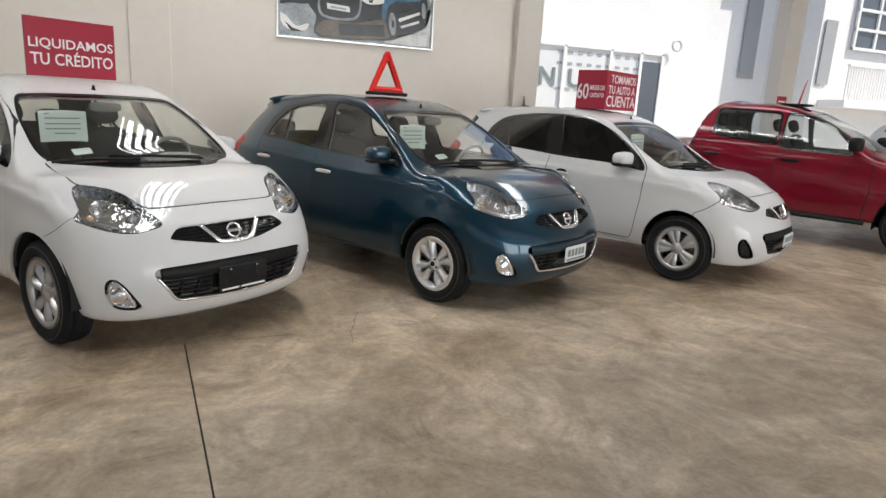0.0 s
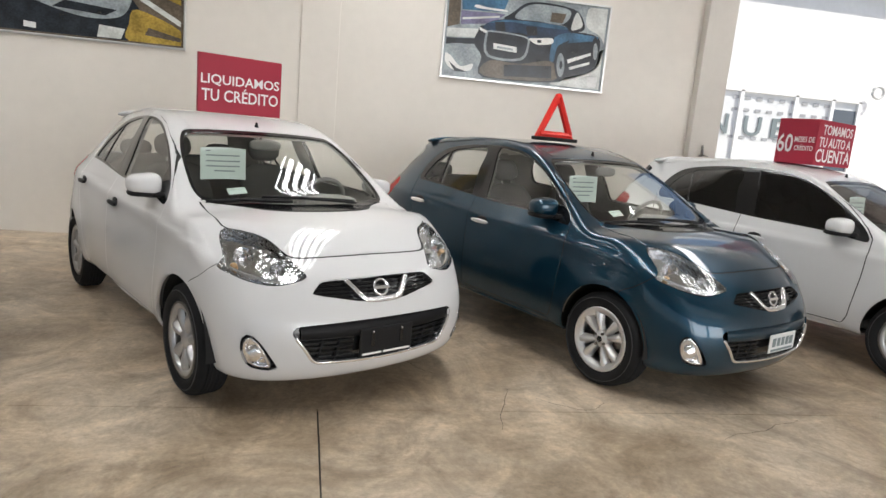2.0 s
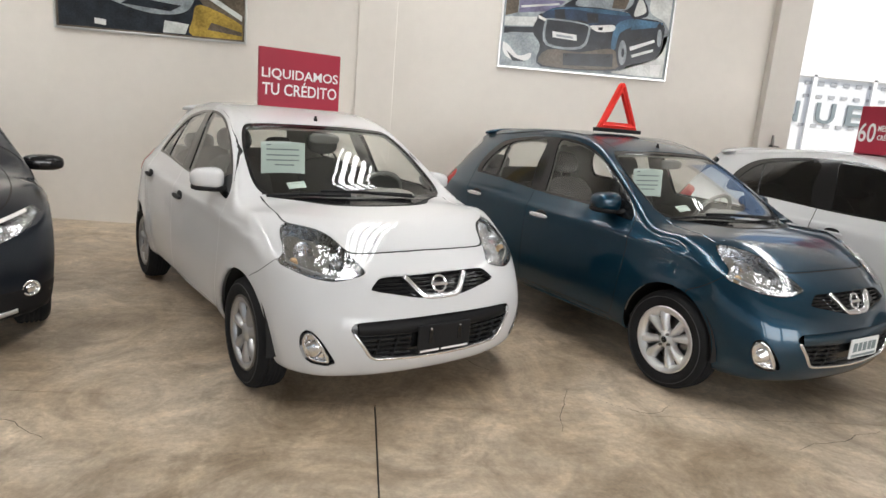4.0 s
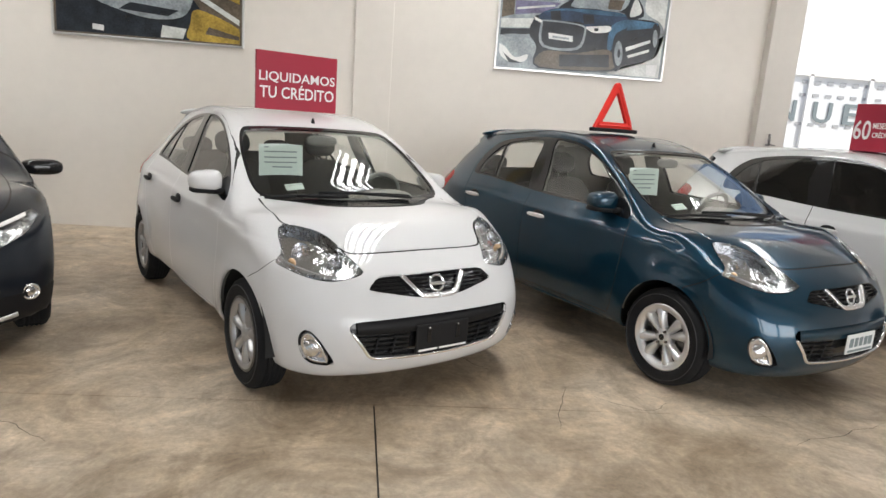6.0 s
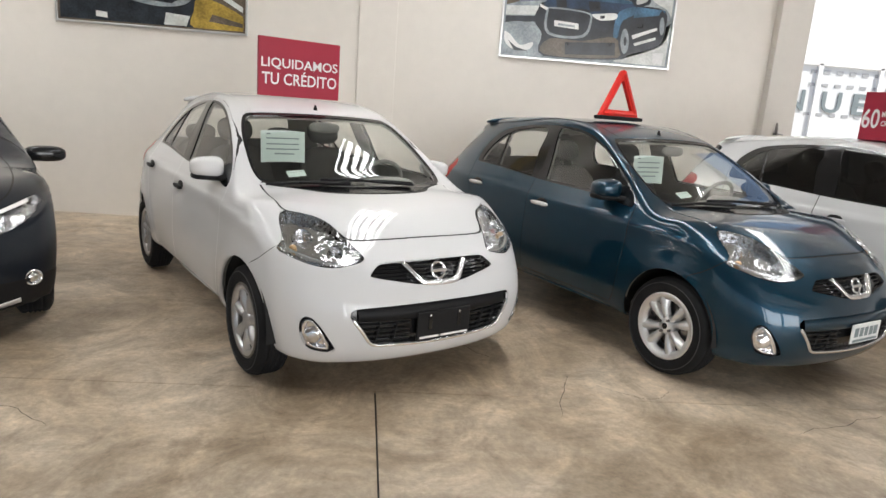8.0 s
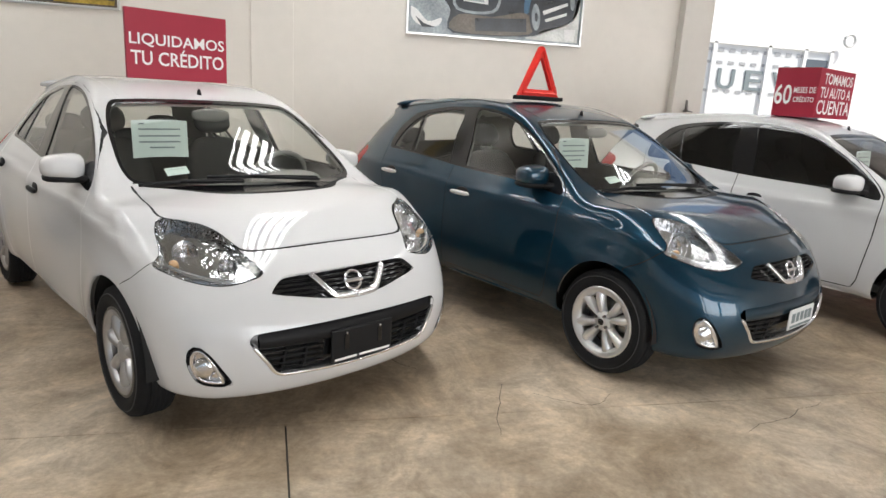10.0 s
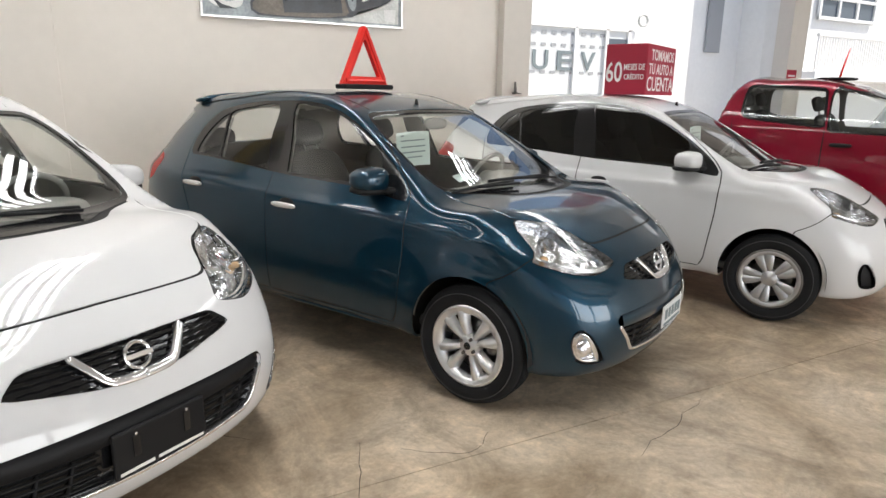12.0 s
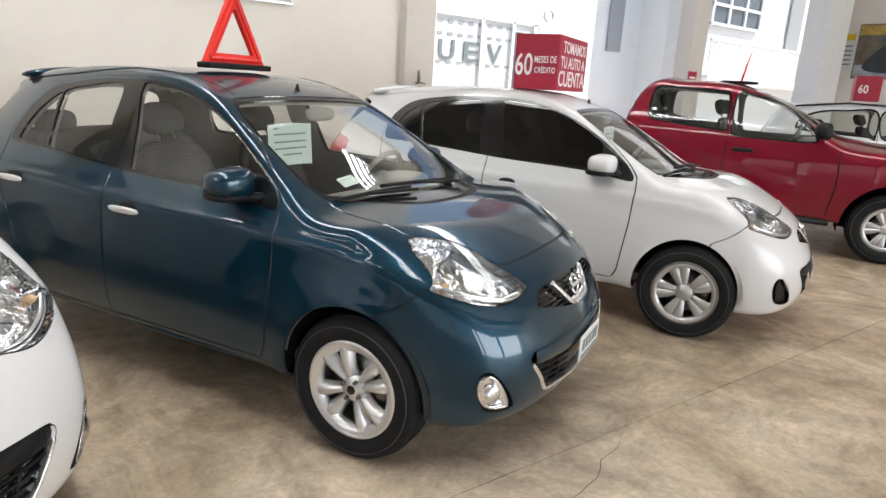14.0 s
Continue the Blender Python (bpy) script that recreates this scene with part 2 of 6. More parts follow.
# metal roof with strips left open to skylight sheets
STRIPS = ((-20.6, -19.84), (-15.3, -14.54), (-10.0, -9.24), (-4.7, -3.94), (0.6, 1.36), (5.9, 6.66))
SKY_Y = (1.0, 8.1)
_bm = bmesh.new()
_cuts = [X0 - 0.2] + [v for s in STRIPS for v in s] + [X1 + 0.2]
for i in range(0, len(_cuts), 2):
    add_box(_bm, (_cuts[i], Y0 - 0.2, H), (_cuts[i + 1], WALL_Y + 0.25, H + 0.12))
for a, b in STRIPS:
    add_box(_bm, (a, Y0 - 0.2, H), (b, SKY_Y[0], H + 0.12))
    add_box(_bm, (a, SKY_Y[1], H), (b, WALL_Y + 0.25, H + 0.12))
setting("ceiling", _bm, M_CEILING, "off-white sheet ceiling with skylight strips", "ceiling")
# opaque sheets added to keep the sun out; the skylight lamps shine below them
_bm2 = bmesh.new()
for a, b in STRIPS:
    add_box(_bm2, (a - 0.05, SKY_Y[0] - 0.05, H + 0.16), (b + 0.05, SKY_Y[1] + 0.05, H + 0.18))
_bm = bmesh.new()
for a, b in STRIPS:
    for i in range(4):
        x = a + (b - a) * (i + 0.5) / 4
        add_box(_bm, (x - 0.038, SKY_Y[0], H + 0.066), (x + 0.038, SKY_Y[1], H + 0.080))
setting("skylight_sheets", _bm2, M_WHITE, "opaque white sheets added over the skylight strips to block the sun", "skylight")
setting("skylight_ribs", _bm, M_STEEL, "grey steel ribs across the skylight strips", "skylight")
_bm = bmesh.new()
for y in (-6, -2.2, 4.0):
    add_box(_bm, (X0, y - 0.07, H - 0.32), (X1, y + 0.07, H - 0.3))
    add_box(_bm, (X0, y - 0.01, H - 0.3), (X1, y + 0.01, H - 0.02))
    add_box(_bm, (X0, y - 0.07, H - 0.02), (X1, y + 0.07, H))
setting("roof_beams", _bm, M_STEEL, "painted steel roof beams under the ceiling", "beam")

# ---- cars: a smooth body from side, plan and section lines ----
@functools.lru_cache(maxsize=None)
def fair_line(pairs, soft):
    """A fair line through (x, value) pairs: a cubic through them, then evened out over the length soft."""
    px, pv = np.array(sorted(pairs)).T
    d = np.gradient(pv, px)
    grid = np.arange(px[0] - 0.4, px[-1] + 0.4, 0.004)
    xs = np.clip(grid, px[0], px[-1])
    i = np.clip(np.searchsorted(px, xs) - 1, 0, len(px) - 2)
    h = px[i + 1] - px[i]
    t = (xs - px[i]) / h
    v = (2 * t**3 - 3 * t**2 + 1) * pv[i] + (t**3 - 2 * t**2 + t) * h * d[i] + (3 * t**2 - 2 * t**3) * pv[i + 1] + (t**3 - t**2) * h * d[i + 1]
    v += d[0] * np.minimum(grid - px[0], 0) + d[-1] * np.maximum(grid - px[-1], 0)
    n = int(3 * soft / 0.004) + 1
    w = np.exp(-0.5 * (np.arange(-n, n + 1) * 0.004 / soft) ** 2)
    v = np.convolve(np.pad(v, n, mode="edge"), w / w.sum(), mode="valid")
    return grid, v


def table(xs, pairs, soft=0.04):
    grid, v = fair_line(tuple(pairs), soft)
    return np.interp(xs, grid, v)


def smax(a, b, k):
    h = np.clip(0.5 + 0.5 * (a - b) / k, 0, 1)
    return b + (a - b) * h + k * h * (1 - h)


HATCH = dict(
    top=[(0.75, 0.60), (0.64, 0.695), (0.55, 0.758), (0.46, 0.81), (0.3, 0.880), (0.1, 0.936), (-0.06, 0.962), (-0.16, 0.972), (-0.23, 0.990), (-0.38, 1.078), (-0.58, 1.197), (-0.78, 1.308), (-0.93, 1.382),
         (-1.12, 1.438), (-1.45, 1.470), (-1.8, 1.472), (-2.2, 1.450), (-2.6, 1.40), (-2.8, 1.33), (-2.90, 1.10), (-3.02, 0.93), (-3.15, 0.85)],
    crown=[(0.6, 0.02), (0.3, 0.0), (0.0, 0.022), (-0.2, 0.040), (-0.55, 0.043), (-0.9, 0.033), (-1.9, 0.03), (-3.0, 0.06)],
    plan=[(0.75, 0.60), (0.5, 0.725), (0.3, 0.775), (0.0, 0.815), (-0.5, 0.824), (-1.2, 0.83), (-2.0, 0.832), (-2.45, 0.825), (-2.8, 0.765), (-3.1, 0.64)],
    section=[(0.1, -0.10), (0.2, -0.055), (0.3, -0.022), (0.42, -0.004), (0.55, 0.0), (0.7, -0.004), (0.80, -0.012), (0.88, -0.028), (0.95, -0.062), (1.02, -0.098), (1.10, -0.132), (1.2, -0.174), (1.35, -0.245), (1.5, -0.335)],
    front=[(0.1, 0.55), (0.17, 0.615), (0.24, 0.672), (0.33, 0.700), (0.45, 0.702), (0.55, 0.672), (0.65, 0.618), (0.72, 0.570), (0.78, 0.49), (0.95, 0.25), (1.2, 0.0)],
    bow=0.36,
    rear=[(0.1, -2.93), (0.3, -3.03), (0.5, -3.04), (0.7, -3.01), (0.9, -2.96), (1.3, -2.80), (1.5, -2.74)],
    taper=0.28, bottom=[(0.75, 0.170), (0.3, 0.185), (-0.4, 0.240), (-2.1, 0.245), (-3.1, 0.25)], axis=(-2.35, 0.05, 0.62), k=(0.030, 0.08, 0.12), flare=0.016, wheels=(0.0, -2.45),
    crease=[(-2.9, 0.935), (-2.1, 0.905), (-1.25, 0.872), (-0.5, 0.850), (0.0, 0.815), (0.35, 0.755)])


def body_field(P, x, y, z):
    ay = np.abs(y)
    top = z - (table(x, P["top"], 0.045) - table(x, P["crown"], 0.12) * (ay / 0.6) ** 2)
    taper = P["taper"] * np.clip(z - 0.95, 0, 1) * np.clip(-1.4 - x, 0, 2)
    side = ay - (table(x, P["plan"], 0.09) + table(z, P["section"], 0.025) - taper)
    for wx in P.get("wheels", ()):
        r = np.hypot(x - wx, z - 0.29)
        side = side - P["flare"] * np.exp(-np.clip(r - 0.34, 0, 1) ** 2 / 0.013)
    if "crease" in P:
        d = z - table(x, P["crease"], 0.15)
        side = side - 0.009 * np.where(d > 0, np.exp(-(d / 0.020) ** 2), np.exp(-(d / 0.055) ** 2))
    front = x - (table(z, P["front"], 0.03) - P["bow"] * (0.62 * ay**2 + 1.05 * ay**4))
    rear = (table(z, P["rear"], 0.05) + 0.14 * ay**2) - x
    f = smax(top * 0.8, side, P["k"][0])
    f = smax(f, front * 0.9, P["k"][1])
    f = smax(f, rear * 0.9, P["k"][2])
    return smax(f, table(x, P["bottom"], 0.1) - z, 0.05)


def half_shell(P, step=0.03, around=70):
    """Half of a car body (y >= 0) as a grid of points: rays from the car's long axis out to its surface."""
    xa, xb, z0 = P["axis"]
    nl = int((xb - xa) / step)
    cap = 46
    org, dr = [], []
    for i in range(cap):
        a = math.pi / 2 * (1 - i / cap)
        org.append(xa), dr.append((-math.sin(a), math.cos(a)))
    for i in range(nl + 1):
        org.append(xa + (xb - xa) * i / nl), dr.append((0.0, 1.0))
    for i in range(1, cap + 1):
        a = math.pi / 2 * i / cap
        org.append(xb), dr.append((math.sin(a), math.cos(a)))
    org, dr = np.array(org), np.array(dr)
    ph = np.linspace(-math.pi / 2, math.pi / 2, around + 1)
    ox = org[:, None] + 0 * ph[None]
    dx = dr[:, 0][:, None] + 0 * ph[None]
    dy = dr[:, 1][:, None] * np.cos(ph)[None]
    dz = dr[:, 1][:, None] * np.sin(ph)[None]
    lo, hi = np.zeros_like(ox), np.full_like(ox, 3.2)
    # march outwards to the first crossing, then halve
    t = np.zeros_like(ox)
    found = np.zeros_like(ox, bool)
    for s in np.arange(0.1, 3.2, 0.05):
        out = body_field(P, ox + dx * s, dy * s, z0 + dz * s) > 0
        fresh = out & ~found
        hi[fresh], lo[fresh] = s, s - 0.05
        found |= out
        if found.all():
            break
    for _ in range(14):
        mid = (lo + hi) / 2
        out = body_field(P, ox + dx * mid, dy * mid, z0 + dz * mid) > 0
        hi, lo = np.where(out, mid, hi), np.where(out, lo, mid)
    t = (lo + hi) / 2
    pts = np.stack([ox + dx * t, dy * t, z0 + dz * t], -1)
    pts[..., 1][np.abs(pts[..., 1]) < 1e-6] = 0
    bm = bmesh.new()
    n, m = pts.shape[:2]
    vs = [[bm.verts.new(pts[i, j]) for j in range(m)] for i in range(n)]
    for i in range(n - 1):
        for j in range(m - 1):
            bm.faces.new((vs[i][j], vs[i][j + 1], vs[i + 1][j + 1], vs[i + 1][j]))
    bmesh.ops.remove_doubles(bm, verts=bm.verts[:], dist=1e-5)
    bmesh.ops.recalc_face_normals(bm, faces=bm.faces[:])
    return bm


def smooth_loop(pts, n=5, closed=True):
    """A rounded line through the corner points."""
    p = np.array(pts, float)
    out = []
    m = len(p)
    for i in range(m if closed else m - 1):
        if closed:
            a, b, c, d = p[(i - 1) % m], p[i], p[(i + 1) % m], p[(i + 2) % m]
        else:
            a, b, c, d = p[max(i - 1, 0)], p[i], p[i + 1], p[min(i + 2, m - 1)]
        for t in np.arange(n) / n:
            out.append(0.5 * ((2 * b) + (c - a) * t + (2 * a - 5 * b + 4 * c - d) * t * t + (3 * b - a - 3 * c + d) * t**3))
    if not closed:
        out.append(p[-1])
    return np.array(out)


def loop_distance(u, v, loop):
    """Signed distance to a closed outline, negative inside."""
    a, b = loop, np.roll(loop, -1, 0)
    d2 = np.full(len(u), 1e9)
    inside = np.zeros(len(u), bool)
    for (ax, ay), (bx, by) in zip(a, b):
        ex, ey = bx - ax, by - ay
        t = np.clip(((u - ax) * ex + (v - ay) * ey) / (ex * ex + ey * ey + 1e-12), 0, 1)
        d2 = np.minimum(d2, (u - ax - t * ex) ** 2 + (v - ay - t * ey) ** 2)
        if ay != by:
            inside ^= ((ay > v) != (by > v)) & (u < (bx - ax) * (v - ay) / (by - ay) + ax)
    d = np.sqrt(d2)
    return np.where(inside, -d, d)


def outline(view, pts, n=5, y_min=None, x_min=None, x_max=None, z_min=None, grow=0.0):
    """A region of the body inside an outline drawn in the side ('xz'), front ('yz') or top ('xy') view."""
    loop = smooth_loop(pts, n) if n > 1 else np.array(pts, float)
    i, j = "xyz".index(view[0]), "xyz".index(view[1])

    def f(p):
        d = loop_distance(p[:, i], p[:, j], loop) - grow
        if y_min is not None:
            d = np.maximum(d, y_min - p[:, 1])
        if x_min is not None:
            d = np.maximum(d, x_min - p[:, 0])
        if x_max is not None:
            d = np.maximum(d, p[:, 0] - x_max)
        if z_min is not None:
            d = np.maximum(d, z_min - p[:, 2])
        return d
    return f


def grown(f, by):
    return lambda p: f(p) - by


def minus(f, *others):
    def g(p):
        d = f(p)
        for o in others:
            d = np.maximum(d, -o(p))
        return d
    return g


def seam(f, half=0.0045):
    """A narrow strip along an outline, with its two edges; finer towards the roof."""
    def w(p):
        return half * (1 - 0.72 * np.clip((p[:, 2] - 1.0) / 0.25, 0, 1))
    return dict(f=lambda p: np.abs(f(p)) - w(p), cuts=(lambda p: f(p) - w(p), lambda p: f(p) + w(p)))


def cut(bm, f):
    """Cut the mesh along f = 0."""
    bm.verts.index_update()
    co = np.array([v.co for v in bm.verts])
    val = f(co)
    eps = 2e-4
    on = {v for v, a in zip(bm.verts, val) if abs(a) <= eps}
    for e in [e for e in bm.edges]:
        a, b = e.verts
        if a.index < 0 or b.index < 0:
            continue
        fa, fb = val[a.index], val[b.index]
        if fa * fb < 0 and abs(fa) > eps and abs(fb) > eps:
            t = fa / (fa - fb)
            _, nv = bmesh.utils.edge_split(e, a, t)
            nv.index = -1
            on.add(nv)
    faces = {fc for v in on for fc in v.link_faces}
    for fc in faces:
        w = [v for v in fc.verts if v in on]
        if len(w) == 2 and not any(w[1] in e.verts for e in w[0].link_edges if fc in e.link_faces):
            bmesh.utils.face_split(fc, w[0], w[1])
        elif len(w) in (3, 4) and len(fc.verts) > 4:
            try:
                bmesh.utils.face_split(fc, w[0], w[len(w) // 2])
            except ValueError:
                pass


def field_normals(P, p):
    h = 0.007
    g = np.stack([body_field(P, *(p + h * e).T) - body_field(P, *(p - h * e).T) for e in np.eye(3)], -1)
    return g / (np.linalg.norm(g, axis=1, keepdims=True) + 1e-9)


def sheet(name, P, faces, mat, side, off=0.0, skirt=0.012, parent=None, label="", thick_dir=None):
    """Faces of the half body as a mesh of their own, set off along the surface, with an inward edge. side: +1 left, -1 right, 0 both halves in one."""
    vs = list({v for f in faces for v in f.verts})
    idx = {v: i for i, v in enumerate(vs)}
    base = np.array([v.co for v in vs])
    nr = field_normals(P, base)
    nr[np.abs(base[:, 1]) < 1e-6, 1] = 0
    co = base + nr * off
    fl = [[idx[v] for v in f.verts] for f in faces]
    rim = []
    fset = set(faces)
    if skirt:
        for f in faces:
            for lp in f.loops:
                if sum(1 for g in lp.edge.link_faces if g in fset) == 1 and not (abs(lp.vert.co.y) < 1e-5 and abs(lp.link_loop_next.vert.co.y) < 1e-5):
                    rim.append((idx[lp.vert], idx[lp.link_loop_next.vert]))
    nb = len(co)
    rv = sorted({i for r in rim for i in r})
    low = {i: nb + k for k, i in enumerate(rv)}
    d = nr[rv] if thick_dir is None else np.broadcast_to(np.array(thick_dir, float), (len(rv), 3))
    if rv:
        co = np.vstack([co, co[rv] - d * skirt])
        nn = np.vstack([nr, nr[rv]])
    else:
        nn = nr
    fl += [[b, a, low[a], low[b]] for a, b in rim]
    V, F, N = [], [], []
    for s in ((1, -1) if side == 0 else (side,)):
        k = len(V)
        V += [(x, y * s, z) for x, y, z in co]
        N += [(x, y * s, z) for x, y, z in nn]
        F += [[i + k for i in (f if s > 0 else f[::-1])] for f in fl]
    me = bpy.data.meshes.new(name)
    me.from_pydata(V, [], F)
    if side == 0:
        bm = bmesh.new()
        bm.from_mesh(me)
        lay = bm.verts.layers.float_vector.new("n")
        bm.verts.ensure_lookup_table()
        for v, n in zip(bm.verts, N):
            v[lay] = n
        bmesh.ops.remove_doubles(bm, verts=[v for v in bm.verts if abs(v.co.y) < 1e-4], dist=1e-4)
        N = [tuple(v[lay]) for v in bm.verts]
        bm.verts.layers.float_vector.remove(lay)
        bm.to_mesh(me)
        bm.free()
    me.polygons.foreach_set("use_smooth", [True] * len(me.polygons))
    me.normals_split_custom_set_from_vertices(N)
    me.materials.append(mat)
    ob = new(name, me)
    ob.parent = parent
    if label:
        ob["label"] = label
    return ob


def reach(P, axis):
    """Grid of the outermost surface along an axis: x over (y, z), y over (x, z) or z over (x, y)."""
    key = "reach_" + axis
    if key not in P:
        rng = {"x": (-3.4, 1.2, 150), "y": (0.0, 1.1, 90), "z": (0.1, 1.9, 110)}
        u, v = [k for k in "xyz" if k != axis]
        U, V = np.meshgrid(np.linspace(*rng[u]), np.linspace(*rng[v]), indexing="ij")
        lo, hi = np.full(U.shape, {"x": 0.0, "y": 0.0, "z": 0.6}[axis]), np.full(U.shape, {"x": 1.4, "y": 1.4, "z": 2.4}[axis])
        for _ in range(22):
            mid = (lo + hi) / 2
            c = dict(((u, U), (v, V), (axis, mid)))
            inside = body_field(P, c["x"].ravel(), c["y"].ravel(), c["z"].ravel()).reshape(U.shape) < 0
            lo, hi = np.where(inside, mid, lo), np.where(inside, hi, mid)
        P[key] = (rng[u], rng[v], lo)
    return P[key]


def sample(P, axis, a, b):
    (a0, a1, na), (b0, b1, nb), g = reach(P, axis)
    i, j = (a - a0) / (a1 - a0) * (na - 1), (b - b0) / (b1 - b0) * (nb - 1)
    i, j = min(max(i, 0), na - 1.001), min(max(j, 0), nb - 1.001)
    p, q = int(i), int(j)
    i, j = i - p, j - q
    return float(g[p, q] * (1 - i) * (1 - j) + g[p + 1, q] * i * (1 - j) + g[p, q + 1] * (1 - i) * j + g[p + 1, q + 1] * i * j)


def surface_x(P, y, z):
    """How far forward the nose reaches at (y, z)."""
    return sample(P, "x", abs(y), z)


def surface_y(P, x, z):
    return sample(P, "y", x, z)


def surface_z(P, x, y):
    return sample(P, "z", x, abs(y))


def lathe(bm, profile, n=48, m=None, close=False):
    """Turn a profile of (radius, offset) about the y axis."""
    rings = []
    for r, o in profile:
        rings.append([bm.verts.new((r * math.cos(2 * math.pi * k / n), o, r * math.sin(2 * math.pi * k / n))) for k in range(n)])
    pairs = list(zip(rings[:-1], rings[1:])) + ([(rings[-1], rings[0])] if close else [])
    for a, b in pairs:
        for k in range(n):
            bm.faces.new((a[k], a[(k + 1) % n], b[(k + 1) % n], b[k]))
    if m is not None:
        bmesh.ops.transform(bm, matrix=m, verts=[v for r in rings for v in r])
    return rings


def tube(bm, pts, r, n=8, caps=True, flat=1.0):
    """A round rod along points; flat squeezes it across."""
    pts = [Vector(p) for p in pts]
    rings = []
    up = Vector((0, 0, 1))
    for i, p in enumerate(pts):
        d = (pts[min(i + 1, len(pts) - 1)] - pts[max(i - 1, 0)]).normalized()
        a = d.cross(up)
        if a.length < 1e-3:
            a = d.cross(Vector((1, 0, 0)))
        a.normalize()
        b = a.cross(d)
        rr = r[i] if isinstance(r, (list, tuple)) else r
        rings.append([bm.verts.new(p + a * math.cos(2 * math.pi * k / n) * rr + b * math.sin(2 * math.pi * k / n) * rr * flat) for k in range(n)])
    for u, w in zip(rings[:-1], rings[1:]):
        for k in range(n):
            bm.faces.new((u[k], u[(k + 1) % n], w[(k + 1) % n], w[k]))
    if caps:
        bm.faces.new(rings[0][::-1])
        bm.faces.new(rings[-1])
    return bm


def blob(bm, centre, size, power=2.6, n=20, m=None):
    """A rounded box: a superellipsoid of the given half sizes."""
    r = bmesh.ops.create_uvsphere(bm, u_segments=n, v_segments=n // 2 + 2, radius=1)
    for v in r["verts"]:
        c = v.co
        k = sum(abs(a) ** power for a in c) ** (-1 / power)
        v.co = Vector([c[i] * k * size[i] for i in range(3)])
    if m is not None:
        bmesh.ops.transform(bm, matrix=m, verts=r["verts"])
    bmesh.ops.translate(bm, vec=Vector(centre), verts=r["verts"])
    return bm


# ---- car materials ----
def paint(name, color, flake=0.0, metal=0.0):
    m = material(name, color, 0.32 if metal else 0.5, metal, coat=1.0, coat_rough=0.008, vary=[(2.2, 0.02), (420, flake)] if flake else None, spec=0.12)
    return m


M_PAINT_WHITE = paint("white_car_paint", (0.66, 0.66, 0.665))
M_PAINT_TEAL = paint("teal_car_paint", (0.0038, 0.035, 0.065), 0.25, 0.6)
M_PAINT_RED = paint("red_car_paint", (0.20, 0.004, 0.019), 0.1, 0.25)
M_PAINT_DARK = paint("graphite_car_paint", (0.020, 0.025, 0.034), 0.2, 0.5)
M_PAINT_PALE = paint("white_suv_paint", (0.78, 0.79, 0.80))
M_GLASS = glass_material("car_glass", (0.93, 0.96, 0.94))
M_GLASS_SIDE = glass_material("side_glass", (0.94, 0.96, 0.945))
M_GLASS_DARK = glass_material("dark_tinted_glass", (0.045, 0.047, 0.05))
M_LENS = glass_material("clear_lens", (0.93, 0.94, 0.94))
M_BLACK = material("black_plastic", (0.009, 0.009, 0.010), 0.55, bump=(400, 0.0002), spec=0.25)
M_BLACK_GLOSS = material("gloss_black", (0.010, 0.010, 0.011), 0.12)
M_GAP = material("panel_gap", (0.012, 0.012, 0.012), 0.9)
M_CHROME = material("chrome", (0.86, 0.86, 0.87), 0.10, 0.9)
M_SATIN = material("satin_chrome", (0.80, 0.80, 0.80), 0.28, 0.45)
M_REFLECTOR = material("lamp_reflector", (0.80, 0.80, 0.82), 0.12, 1.0, bump=(19, 0.011))
M_ALLOY = material("silver_alloy", (0.74, 0.74, 0.75), 0.33, 0.75)
M_HUBCAP = material("silver_wheel_cover", (0.52, 0.52, 0.53), 0.33, 0.7)
M_TYRE = material("tyre_rubber", (0.014, 0.014, 0.015), 0.8, bump=(160, 0.0012), vary=[(6, 0.25)], spec=0.22)
M_TYRE_WORD = material("tyre_relief", (0.045, 0.045, 0.047), 0.7)
M_STEELDARK = material("brake_steel", (0.22, 0.21, 0.20), 0.4, 0.9)
M_TRIM = material("cabin_trim", (0.20, 0.195, 0.185), 0.75, vary=[(20, 0.15)])
M_HEADLINER = material("headliner", (0.55, 0.54, 0.50), 0.9)
M_SEAT = material("seat_cloth", (0.085, 0.083, 0.08), 0.95, vary=[(7, 0.12)], spec=0.2)
M_TAIL = material("red_lamp_lens", (0.35, 0.008, 0.008), 0.12)
M_AMBER = material("amber_bulb", (0.62, 0.40, 0.22), 0.2)
M_PAPER = material("paper_sheet", (0.60, 0.68, 0.64), 0.8)
M_PAPER_BAR = material("printed_grey", (0.20, 0.24, 0.25), 0.8)
M_PLATE = material("plate_white", (0.72, 0.74, 0.74), 0.4)
M_RED = material("red_card", (0.36, 0.014, 0.040), 0.5, vary=[(3, 0.04)])
M_LETTER = material("white_print", (0.86, 0.84, 0.83), 0.6)
M_TRI = material("red_reflector_plastic", (0.80, 0.030, 0.022), 0.25, emit=None, bump=(250, 0.001))


